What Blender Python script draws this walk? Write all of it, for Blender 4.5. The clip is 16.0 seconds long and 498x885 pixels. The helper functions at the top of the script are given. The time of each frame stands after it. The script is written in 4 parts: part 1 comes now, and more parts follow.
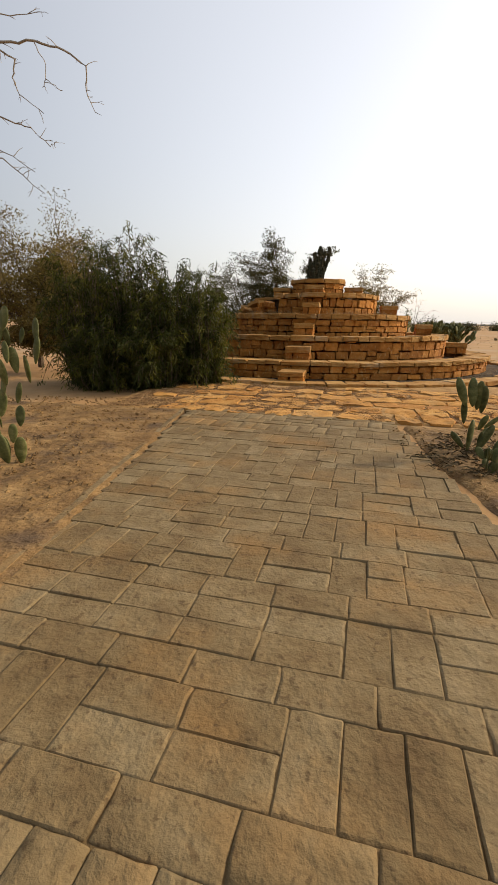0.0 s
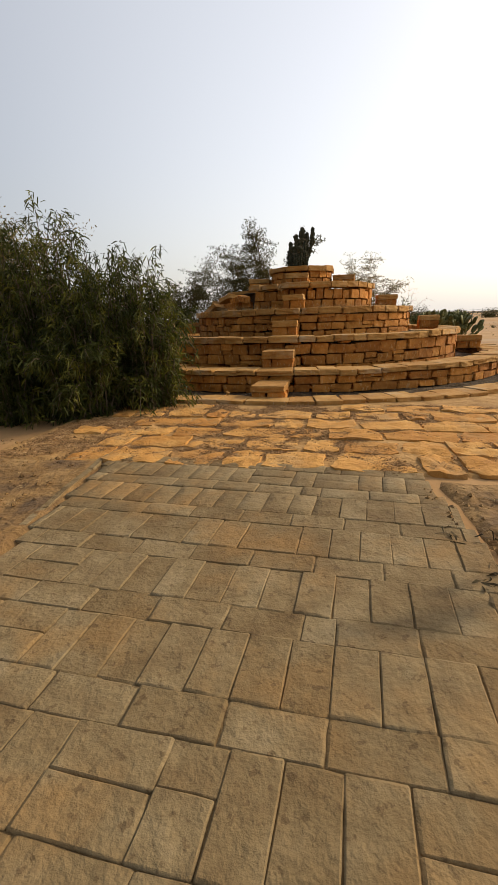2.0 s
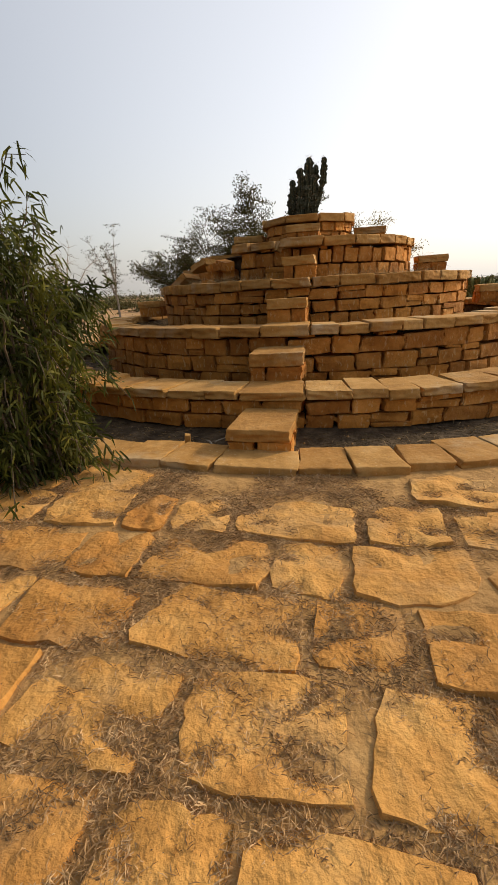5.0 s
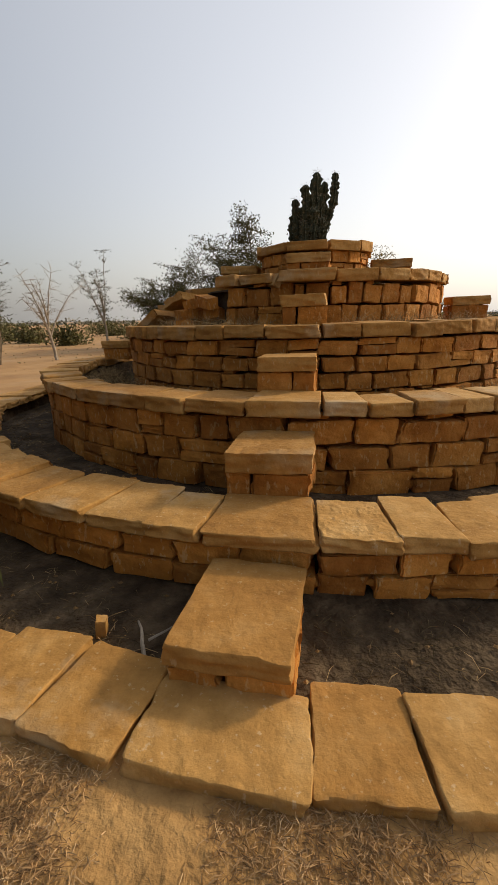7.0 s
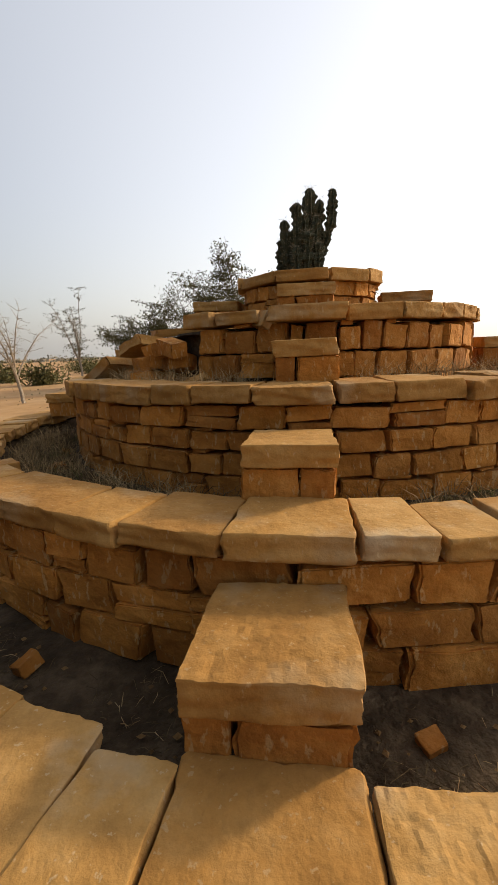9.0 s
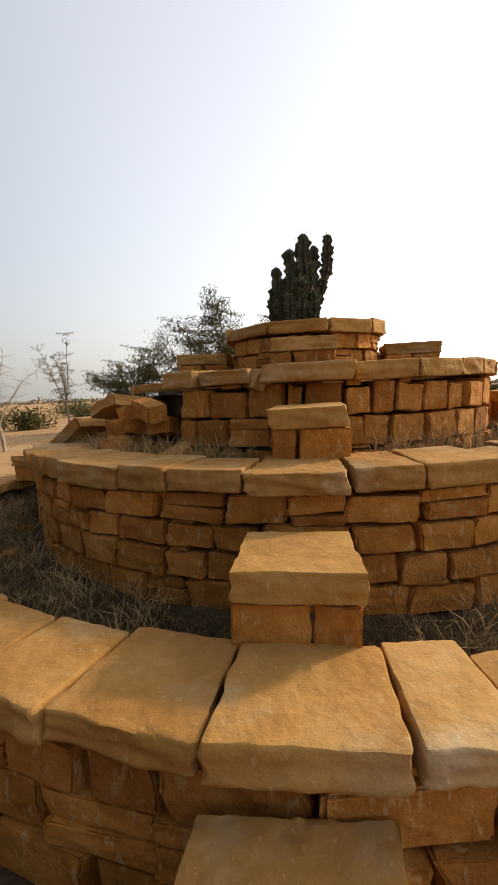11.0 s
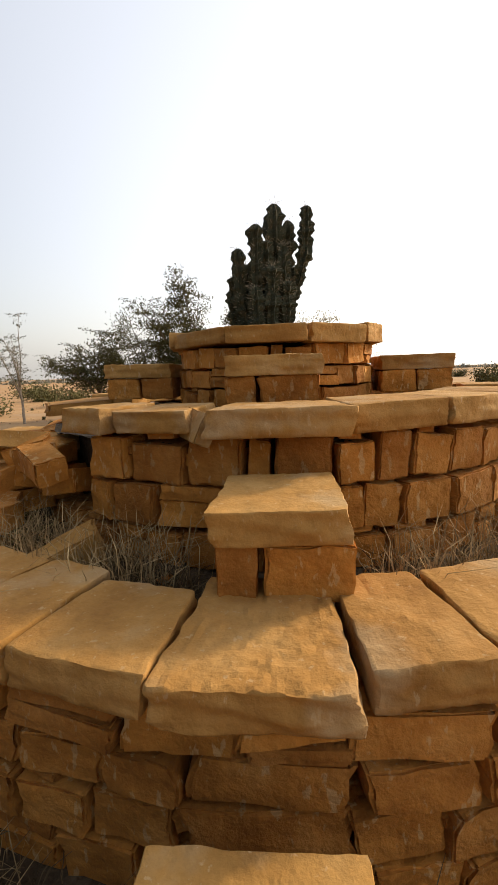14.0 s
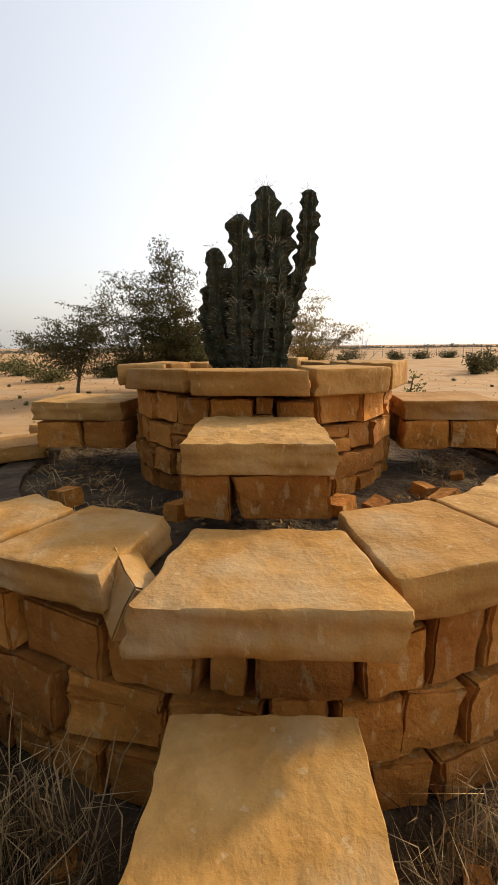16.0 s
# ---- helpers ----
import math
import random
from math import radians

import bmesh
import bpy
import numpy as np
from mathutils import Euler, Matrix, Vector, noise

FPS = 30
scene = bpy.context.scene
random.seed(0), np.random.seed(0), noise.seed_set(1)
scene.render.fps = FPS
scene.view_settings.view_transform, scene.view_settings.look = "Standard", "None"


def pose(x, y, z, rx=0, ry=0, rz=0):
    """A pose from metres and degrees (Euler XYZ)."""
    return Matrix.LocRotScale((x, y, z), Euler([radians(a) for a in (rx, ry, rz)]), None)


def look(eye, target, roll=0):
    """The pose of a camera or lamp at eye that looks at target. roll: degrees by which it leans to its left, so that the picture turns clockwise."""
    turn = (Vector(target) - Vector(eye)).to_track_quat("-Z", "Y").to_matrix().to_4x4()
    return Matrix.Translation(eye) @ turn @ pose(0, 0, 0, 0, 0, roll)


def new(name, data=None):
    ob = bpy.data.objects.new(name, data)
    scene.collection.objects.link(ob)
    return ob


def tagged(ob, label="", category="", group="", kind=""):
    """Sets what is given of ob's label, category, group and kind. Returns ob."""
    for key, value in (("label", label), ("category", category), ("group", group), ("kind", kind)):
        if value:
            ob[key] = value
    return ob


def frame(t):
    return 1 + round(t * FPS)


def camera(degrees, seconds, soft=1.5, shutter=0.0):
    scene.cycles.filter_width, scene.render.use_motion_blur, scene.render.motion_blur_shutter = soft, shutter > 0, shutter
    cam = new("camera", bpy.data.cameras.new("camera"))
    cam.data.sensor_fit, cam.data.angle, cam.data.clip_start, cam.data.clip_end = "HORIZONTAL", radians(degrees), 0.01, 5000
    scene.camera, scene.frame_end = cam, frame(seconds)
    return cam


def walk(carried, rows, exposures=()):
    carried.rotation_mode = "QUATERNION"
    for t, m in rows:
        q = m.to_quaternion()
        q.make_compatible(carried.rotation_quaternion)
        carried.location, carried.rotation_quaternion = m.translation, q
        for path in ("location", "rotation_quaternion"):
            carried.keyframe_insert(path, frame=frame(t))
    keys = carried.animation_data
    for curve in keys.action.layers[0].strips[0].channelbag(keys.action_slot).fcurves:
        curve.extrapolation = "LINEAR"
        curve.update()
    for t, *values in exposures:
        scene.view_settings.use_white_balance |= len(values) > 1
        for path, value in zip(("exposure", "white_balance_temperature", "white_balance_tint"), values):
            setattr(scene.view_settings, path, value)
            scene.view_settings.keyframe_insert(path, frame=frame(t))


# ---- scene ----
cam = camera(58.9, 16.0, soft=0.8)
PATH = [
    (0, (0.314, 0.076, 1.37), (0.276, 2.004, 0.84), 0.7),
    (0.5, (0.421, 0.643, 1.383), (0.378, 2.573, 0.858), -0.5),
    (1, (0.531, 1.308, 1.397), (0.481, 3.237, 0.872), -0.5),
    (1.5, (0.635, 1.936, 1.396), (0.615, 3.863, 0.86), -2.4),
    (2, (0.741, 2.525, 1.407), (0.724, 4.45, 0.865), -1.9),
    (2.5, (0.847, 3.087, 1.404), (0.834, 5.009, 0.853), -2.4),
    (3, (0.999, 3.801, 1.344), (0.976, 5.733, 0.828), -3.4),
    (5.5, (0.983, 6.805, 1.549), (0.959, 8.689, 0.878), -3.1),
    (6, (1.031, 7.367, 1.638), (1.015, 9.256, 0.982), -2.9),
    (6.5, (1.049, 7.881, 1.69), (1.051, 9.8, 1.124), -1.7),
    (7, (1.136, 8.391, 1.681), (1.144, 10.315, 1.136), -1.4),
    (7.5, (1.178, 8.804, 1.724), (1.201, 10.732, 1.194), -1.3),
    (8, (1.144, 9.238, 1.754), (1.196, 11.176, 1.265), -1.4),
    (8.5, (1.162, 9.654, 1.753), (1.233, 11.601, 1.302), -1.8),
    (9, (1.192, 10.063, 1.834), (1.274, 12.021, 1.431), -2.0),
    (9.5, (1.165, 10.289, 1.853), (1.271, 12.265, 1.567), -1.9),
    (10, (1.175, 10.431, 1.874), (1.289, 12.411, 1.622), -1.9),
    (12.5, (1.38, 11.429, 2.236), (1.562, 13.41, 2.027), -4.2),
    (13, (1.436, 11.676, 2.203), (1.637, 13.649, 1.943), -4.3),
    (13.5, (1.493, 11.944, 2.374), (1.732, 13.91, 2.096), -2.7),
    (14, (1.509, 12.063, 2.39), (1.763, 14.021, 2.075), -2.0),
    (14.5, (1.552, 12.365, 2.435), (1.819, 14.314, 2.077), -1.6),
    (15, (1.603, 12.546, 2.627), (1.877, 14.488, 2.239), -0.7),
    (15.5, (1.662, 12.818, 2.651), (1.95, 14.758, 2.262), -0.4),
    (16, (1.723, 13.084, 2.837), (2.028, 15.013, 2.409), -0.6),
]
walk(cam, [(t, look(eye, target, roll)) for t, eye, target, roll in PATH],
     [(0, -0.12), (2, -0.15), (3, -0.1), (5.5, -0.2), (6, -0.38), (6.5, -0.4), (7, -0.3), (7.5, 0.2), (8, 0.08), (8.5, -0.08), (9.5, 0.02), (10, 0.04), (12.5, 0.0), (13, 0.02), (13.5, 0.32), (14.5, 0.05), (15, 0.04), (15.5, -0.05), (16, 0.12)])

# ---- light ----
SUN_AZ, SUN_EL = 67.0, 28.0        # degrees to the right of +y, above the horizon
world = bpy.data.worlds.new("world")
scene.world = world
world.use_nodes = True
wn = world.node_tree
sky = wn.nodes.new("ShaderNodeTexSky")
sky.sky_type, sky.sun_disc = "NISHITA", False
sky.sun_elevation, sky.sun_rotation = radians(SUN_EL), radians(SUN_AZ)
sky.air_density, sky.dust_density, sky.ozone_density, sky.altitude = 1.0, 6.0, 1.0, 200
wn.links.new(sky.outputs[0], wn.nodes["Background"].inputs[0])
wn.nodes["Background"].inputs[1].default_value = 0.10
# a veil of pale desert haze, denser towards the horizon
veil, where, parts_xyz = wn.nodes.new("ShaderNodeBackground"), wn.nodes.new("ShaderNodeTexCoord"), wn.nodes.new("ShaderNodeSeparateXYZ")
veil_ramp, both_skies = wn.nodes.new("ShaderNodeValToRGB"), wn.nodes.new("ShaderNodeAddShader")
wn.links.new(where.outputs["Generated"], parts_xyz.inputs[0])
wn.links.new(parts_xyz.outputs[2], veil_ramp.inputs[0])
for e, (p, c) in zip([veil_ramp.color_ramp.elements[0], veil_ramp.color_ramp.elements.new(0.3), veil_ramp.color_ramp.elements[-1]],
                     ((0.0, (0.72, 0.69, 0.65)), (0.3, (0.60, 0.59, 0.58)), (1.0, (0.36, 0.365, 0.375)))):
    e.position, e.color = p, (*c, 1)
# the haze glows towards the sun and is dull on the far side of the sky
sunward, glow = wn.nodes.new("ShaderNodeVectorMath"), wn.nodes.new("ShaderNodeMapRange")
sunward.operation = "DOT_PRODUCT"
sunward.inputs[1].default_value = (math.sin(radians(SUN_AZ)) * math.cos(radians(SUN_EL)), math.cos(radians(SUN_AZ)) * math.cos(radians(SUN_EL)), math.sin(radians(SUN_EL)))
wn.links.new(where.outputs["Generated"], sunward.inputs[0])
glow.interpolation_type = "SMOOTHSTEP"
for sock, v in zip(glow.inputs[1:5], (-0.6, 0.75, 0.2, 1.25)):
    sock.default_value = v
wn.links.new(sunward.outputs["Value"], glow.inputs[0])
wn.links.new(veil_ramp.outputs[0], veil.inputs[0])
wn.links.new(glow.outputs[0], veil.inputs[1])
wn.links.new(wn.nodes["Background"].outputs[0], both_skies.inputs[0])
wn.links.new(veil.outputs[0], both_skies.inputs[1])
wn.links.new(both_skies.outputs[0], wn.nodes["World Output"].inputs[0])
sun_lamp = bpy.data.lights.new("sun", "SUN")
sun_lamp.energy, sun_lamp.angle, sun_lamp.color = 2.8, radians(4.5), (1.0, 0.82, 0.56)
sun = new("sun", sun_lamp)
sd = Vector((math.sin(radians(SUN_AZ)) * math.cos(radians(SUN_EL)), math.cos(radians(SUN_AZ)) * math.cos(radians(SUN_EL)), math.sin(radians(SUN_EL))))
sun.matrix_world = look(sd * 50, (0, 0, 0))

# ---- materials ----


def ramp_rgb(nt, fac, stops):
    r = nt.nodes.new("ShaderNodeValToRGB")
    el = r.color_ramp.elements
    while len(el) < len(stops):
        el.new(0.5)
    for e, (p, c) in zip(el, stops):
        e.position, e.color = p, (*c, 1)
    nt.links.new(fac, r.inputs[0])
    return r.outputs[0]


def noise_node(nt, coord, scale, detail=6.0, rough=0.6):
    n = nt.nodes.new("ShaderNodeTexNoise")
    n.inputs["Scale"].default_value, n.inputs["Detail"].default_value, n.inputs["Roughness"].default_value = scale, detail, rough
    nt.links.new(coord, n.inputs["Vector"])
    return n.outputs[0]


def mixed(nt, kind, fac, a, b):
    m = nt.nodes.new("ShaderNodeMix")
    m.data_type, m.blend_type = "RGBA", kind
    for sock, v in ((m.inputs[0], fac), (m.inputs[6], a), (m.inputs[7], b)):
        if isinstance(v, (int, float)):
            sock.default_value = v
        elif isinstance(v, tuple):
            sock.default_value = (*v, 1)
        else:
            nt.links.new(v, sock)
    return m.outputs[2]


def surface(name, dark, mid, light, scale=4.0, grain=60.0, bump=0.3, depth=0.01, rough=0.9, vary=0.0, island=0.0, chips=None, coarse=0.5, patch=None, spread=None, pits=0.1):
    """A weathered surface: broad stains, fine grain, relief, pale chisel chips and a tint of each piece's own."""
    m = bpy.data.materials.new(name)
    m.use_nodes = True
    nt = m.node_tree
    bs = nt.nodes["Principled BSDF"]
    geo, info = nt.nodes.new("ShaderNodeNewGeometry"), nt.nodes.new("ShaderNodeObjectInfo")
    coord = geo.outputs["Position"]
    broad, fine = noise_node(nt, coord, scale, 8, 0.62), noise_node(nt, coord, grain, 4, 0.7)
    col = ramp_rgb(nt, broad, [(0.3, dark), (0.5, mid), (0.7, light)])
    col = mixed(nt, "OVERLAY", 0.15, col, ramp_rgb(nt, fine, [(0.25, (0.25,) * 3), (0.75, (0.75,) * 3)]))
    if bump:
        mid_scale = noise_node(nt, coord, scale * 4.5, 6, 0.7)
        col = mixed(nt, "OVERLAY", 0.22, col, ramp_rgb(nt, mid_scale, [(0.3, (0.25,) * 3), (0.5, (0.5,) * 3), (0.7, (0.7,) * 3)]))
    if patch:
        big = noise_node(nt, coord, patch[1], 5, 0.6)
        col = mixed(nt, "MIX", ramp_rgb(nt, big, [(patch[2], (0, 0, 0)), (patch[2] + 0.15, (1, 1, 1))]), col, patch[0])
    if chips:
        squeeze = nt.nodes.new("ShaderNodeMapping")
        squeeze.inputs["Rotation"].default_value, squeeze.inputs["Scale"].default_value = (0.5, 0.4, 0.3), (1.0, 1.0, 0.4)
        nt.links.new(coord, squeeze.inputs[0])
        c = noise_node(nt, squeeze.outputs[0], chips[1], 3, 0.55)
        col = mixed(nt, "MIX", ramp_rgb(nt, c, [(chips[2], (0, 0, 0)), (chips[2] + 0.05, (0.6,) * 3)]), col, chips[0])
    src = info.outputs["Random"] if vary else geo.outputs["Random Per Island"]
    amount = vary or island
    if amount:
        a, b = spread or ((1 - amount,) * 3, (1 + amount * 0.6,) * 3)
        tint = ramp_rgb(nt, src, [(0.0, a), (0.55, (1, 1, 1)), (1.0, b)])
        col = mixed(nt, "MULTIPLY", 1.0, col, tint)
    nt.links.new(col, bs.inputs["Base Color"])
    bs.inputs["Roughness"].default_value = rough
    bs.inputs["Specular IOR Level"].default_value = 0.25
    if bump:
        rel = noise_node(nt, coord, scale * 3.5, 5, 0.55)
        both = nt.nodes.new("ShaderNodeMath")
        both.operation = "MULTIPLY_ADD"
        both.inputs[1].default_value = coarse
        small = nt.nodes.new("ShaderNodeMath")
        small.operation = "MULTIPLY"
        small.inputs[1].default_value = pits
        nt.links.new(fine, small.inputs[0])
        nt.links.new(rel, both.inputs[0])
        nt.links.new(small.outputs[0], both.inputs[2])
        bn = nt.nodes.new("ShaderNodeBump")
        bn.inputs["Strength"].default_value, bn.inputs["Distance"].default_value = bump, depth
        nt.links.new(both.outputs[0], bn.inputs["Height"])
        nt.links.new(bn.outputs[0], bs.inputs["Normal"])
    return m


WARM = ((0.72, 0.66, 0.62), (1.22, 1.2, 1.12))
M_BLOCK = surface("sandstone_block", (0.28, 0.103, 0.015), (0.43, 0.173, 0.03), (0.54, 0.247, 0.058), 3.5, 70, 0.6, 0.03, 0.92, vary=0.3, spread=WARM, chips=((0.53, 0.34, 0.145), 26, 0.595), coarse=1.9, pits=0.25)
M_SLAB = surface("sandstone_slab", (0.31, 0.153, 0.036), (0.42, 0.218, 0.056), (0.49, 0.282, 0.092), 3.5, 80, 0.42, 0.025, 0.9, vary=0.25, spread=((0.82, 0.77, 0.72), (1.06, 1.13, 1.32)), patch=((0.46, 0.32, 0.165), 1.6, 0.56), chips=((0.52, 0.36, 0.18), 34, 0.64), coarse=1.8, pits=0.25)
M_FLAG = surface("sandstone_flag", (0.39, 0.183, 0.043), (0.53, 0.268, 0.068), (0.59, 0.335, 0.105), 3, 45, 0.75, 0.03, 0.92, vary=0.3, spread=((0.82, 0.72, 0.6), (1.08, 1.1, 1.15)), patch=((0.44, 0.255, 0.095), 2.2, 0.52), coarse=1.7, pits=0.3)
M_PAVER = surface("paver", (0.15, 0.095, 0.041), (0.205, 0.142, 0.066), (0.255, 0.186, 0.096), 3, 42, 0.75, 0.02, 0.9, vary=0.3, spread=((0.82, 0.79, 0.74), (1.08, 1.12, 1.18)), chips=((0.1, 0.06, 0.026), 24, 0.61), patch=((0.255, 0.15, 0.056), 1.1, 0.5), coarse=1.2, pits=0.26)
M_PAVER_REST = surface("paver_rest", (0.15, 0.095, 0.041), (0.205, 0.142, 0.066), (0.255, 0.186, 0.096), 3, 42, 0.75, 0.02, 0.9, island=0.3, spread=((0.82, 0.79, 0.74), (1.08, 1.12, 1.18)), chips=((0.1, 0.06, 0.026), 24, 0.61), patch=((0.255, 0.15, 0.056), 1.1, 0.5), coarse=1.2, pits=0.26)
M_SAND = surface("sand", (0.30, 0.165, 0.07), (0.40, 0.23, 0.095), (0.46, 0.29, 0.135), 0.35, 22, 0.8, 0.03, 0.95, patch=((0.40, 0.27, 0.15), 0.12, 0.52), coarse=1.0)
M_BED = surface("bed_soil", (0.13, 0.072, 0.028), (0.235, 0.135, 0.05), (0.34, 0.21, 0.085), 2.5, 40, 1.0, 0.04, 0.95, patch=((0.12, 0.075, 0.04), 1.4, 0.52), coarse=1.4)
M_JOINT = surface("joint_sand", (0.08, 0.05, 0.02), (0.17, 0.11, 0.047), (0.28, 0.18, 0.08), 5, 60, 0.8, 0.02, 0.95, coarse=1.2)
M_DUST = surface("dusty_earth", (0.25, 0.135, 0.045), (0.38, 0.215, 0.075), (0.48, 0.29, 0.11), 2.5, 40, 1.0, 0.03, 0.95, coarse=1.4)
# terrace soil, darkened further so the wall gaps it backs look deeply shaded
M_SOIL_AND_GAPS = surface("terrace_soil", (0.03, 0.019, 0.009), (0.07, 0.046, 0.024), (0.15, 0.105, 0.06), 4, 35, 1.0, 0.04, 0.95, coarse=1.6)
M_STRAW = surface("dry_grass", (0.22, 0.135, 0.055), (0.40, 0.265, 0.12), (0.58, 0.42, 0.21), 6, 50, 0, 0, 0.9, island=0.35)
# darker, weathered straw; the shade low on the terraces is mixed into its colour
M_WEED = surface("weathered_shade_grass", (0.05, 0.034, 0.015), (0.105, 0.072, 0.033), (0.21, 0.148, 0.07), 6, 50, 0, 0, 0.9, island=0.4)
M_MAT = surface("matted_grass", (0.2, 0.118, 0.052), (0.37, 0.225, 0.103), (0.58, 0.39, 0.2), 6, 50, 0, 0, 0.9, island=0.45)
M_GREENGRASS = surface("green_grass", (0.10, 0.11, 0.03), (0.16, 0.17, 0.05), (0.24, 0.21, 0.08), 6, 50, 0, 0, 0.8, island=0.35)
M_CACTUS = surface("column_cactus", (0.022, 0.026, 0.014), (0.045, 0.048, 0.024), (0.09, 0.075, 0.04), 14, 60, 0.6, 0.02, 0.75, coarse=1.5, patch=((0.17, 0.075, 0.03), 5, 0.66))
M_SPINE = surface("cactus_spine", (0.3, 0.25, 0.16), (0.4, 0.34, 0.24), (0.5, 0.45, 0.33), 10, 50, 0, 0, 0.7)
M_PAD = surface("prickly_pear", (0.055, 0.062, 0.015), (0.11, 0.115, 0.034), (0.22, 0.205, 0.075), 12, 70, 0.4, 0.01, 0.6, vary=0.3)
M_LEAF = surface("willow_leaf", (0.018, 0.023, 0.003), (0.055, 0.064, 0.008), (0.21, 0.19, 0.026), 3, 30, 0, 0, 0.65, island=0.4)
M_DRYLEAF = surface("dry_leaf", (0.11, 0.08, 0.02), (0.19, 0.14, 0.036), (0.27, 0.19, 0.06), 3, 30, 0, 0, 0.7, island=0.4)
M_ACACIA = surface("acacia_leaf", (0.035, 0.035, 0.011), (0.07, 0.064, 0.019), (0.13, 0.108, 0.034), 2, 20, 0, 0, 0.7, island=0.4)
M_BARK = surface("bark", (0.06, 0.042, 0.026), (0.11, 0.08, 0.05), (0.18, 0.14, 0.095), 9, 60, 0.6, 0.02, 0.9)
M_PALEBARK = surface("pale_bark", (0.2, 0.155, 0.11), (0.3, 0.245, 0.18), (0.4, 0.34, 0.26), 9, 60, 0.4, 0.01, 0.9)
M_SHRUB = surface("desert_shrub", (0.06, 0.06, 0.018), (0.11, 0.10, 0.032), (0.18, 0.155, 0.055), 2, 20, 0, 0, 0.8, island=0.4)
# far foliage paled towards grey: the haze of distance is painted into its colour
M_HAZE = surface("haze_painted_foliage", (0.2, 0.19, 0.15), (0.27, 0.255, 0.2), (0.33, 0.31, 0.25), 0.05, 1, 0, 0, 0.9)
M_METAL = surface("fence_metal", (0.2, 0.2, 0.19), (0.3, 0.3, 0.29), (0.4, 0.4, 0.38), 3, 30, 0, 0, 0.6)

for leafy in (M_LEAF, M_DRYLEAF, M_ACACIA, M_GREENGRASS):      # thin leaves let some light through
    nt = leafy.node_tree
    body = nt.nodes["Principled BSDF"]
    thin, both = nt.nodes.new("ShaderNodeBsdfTranslucent"), nt.nodes.new("ShaderNodeMixShader")
    nt.links.new(body.inputs["Base Color"].links[0].from_socket, thin.inputs[0])
    both.inputs[0].default_value = 0.4
    nt.links.new(body.outputs[0], both.inputs[1])
    nt.links.new(thin.outputs[0], both.inputs[2])
    nt.links.new(both.outputs[0], nt.nodes["Material Output"].inputs[0])

# ---- builders ----
rng = random.Random(7)


def part(name, bm, material, parent=None, label="", smooth=False):
    me = bpy.data.meshes.new(name)
    bm.to_mesh(me)
    bm.free()
    me.materials.append(material)
    if smooth:
        me.shade_smooth()
    ob = new(name, me)
    ob.parent = parent
    return tagged(ob, label=label)


def piece(name, me, parent, m):
    ob = new(name, me)
    ob.parent, ob.matrix_basis = parent, m
    return ob


def from_lists(name, verts, faces, material, parent=None, smooth=False):
    me = bpy.data.meshes.new(name)
    me.from_pydata(verts, [], faces)
    me.materials.append(material)
    if smooth:
        me.shade_smooth()
    ob = new(name, me)
    ob.parent = parent
    return ob


def rough_block(seed, material, cuts=3, rough=0.035, edge=0.03, taper=1.0, flat_top=False, name="stone", relief=0.0, twist=0.05):
    """A hewn stone one unit across: tight worn edges, uneven faces; taper narrows its back (-y)."""
    bm = bmesh.new()
    bmesh.ops.create_cube(bm, size=1)
    bmesh.ops.subdivide_edges(bm, edges=bm.edges[:], cuts=cuts, use_grid_fill=True)
    r = random.Random(seed)
    off = Vector((r.random() * 50, r.random() * 50, r.random() * 50))
    skew = [r.uniform(-twist, twist) for _ in range(6)]
    grain = Vector((4, 4, 1.3)) if relief else Vector((4, 4, 3))
    inner = 1 - 2 / (cuts + 1)
    for v in bm.verts:
        p = v.co * 2
        out = [abs(c) > 0.99 for c in p]
        q = Vector([c if o else math.copysign(0.93, c) if abs(c) > inner - 0.01 else c for c, o in zip(p, out)])
        if sum(out) > 1:
            q = Vector([c * (1 - edge * sum(out) * r.uniform(0.4, 1.4)) if o else c for c, o in zip(q, out)])
        n = noise.noise_vector(q * 1.3 + off) * rough + noise.noise_vector(q * grain + off) * rough * 0.6
        if flat_top and q.z > 0.8:
            n.z *= 0.5
        if relief and out[2] and q.z > 0:
            w = noise.noise(Vector((q.x * 1.6, q.y * 2.2, 0)) + off) + 0.5 * noise.noise(Vector((q.x * 4, q.y * 5, 1)) + off)
            n.z += relief * (0.6 * (round(w * 5) / 5) + 0.5 * noise.noise(Vector((q.x * 9, q.y * 9, 2)) + off))
        if relief and out[1]:
            n.y += relief * 0.05 * noise.noise(Vector((q.x * 9, q.z * 3, 5)) + off)
        q += n * 2
        q.x += skew[0] * q.z + skew[1] * q.y
        q.z += skew[2] * q.x * 0.7 + skew[3] * q.x * q.y * 0.5
        q.y += skew[4] * q.x
        q.x *= taper + (1 - taper) * (q.y + 1) / 2
        v.co = q / 2
    me = bpy.data.meshes.new(name)
    bm.to_mesh(me)
    bm.free()
    me.materials.append(material)
    me.shade_smooth()
    me.set_sharp_from_angle(angle=radians(28))
    return me


AX = radians(11.8)                       # the stairs' line, turned from -y
C = Vector((2.3, 16.1, 0))               # the terraces' middle
DIR, SIDE = Vector((-math.sin(AX), -math.cos(AX), 0)), Vector((math.cos(AX), -math.sin(AX), 0))


def polar(r, th, z=0.0):
    return C + (SIDE * math.sin(th) + DIR * math.cos(th)) * r + Vector((0, 0, z))


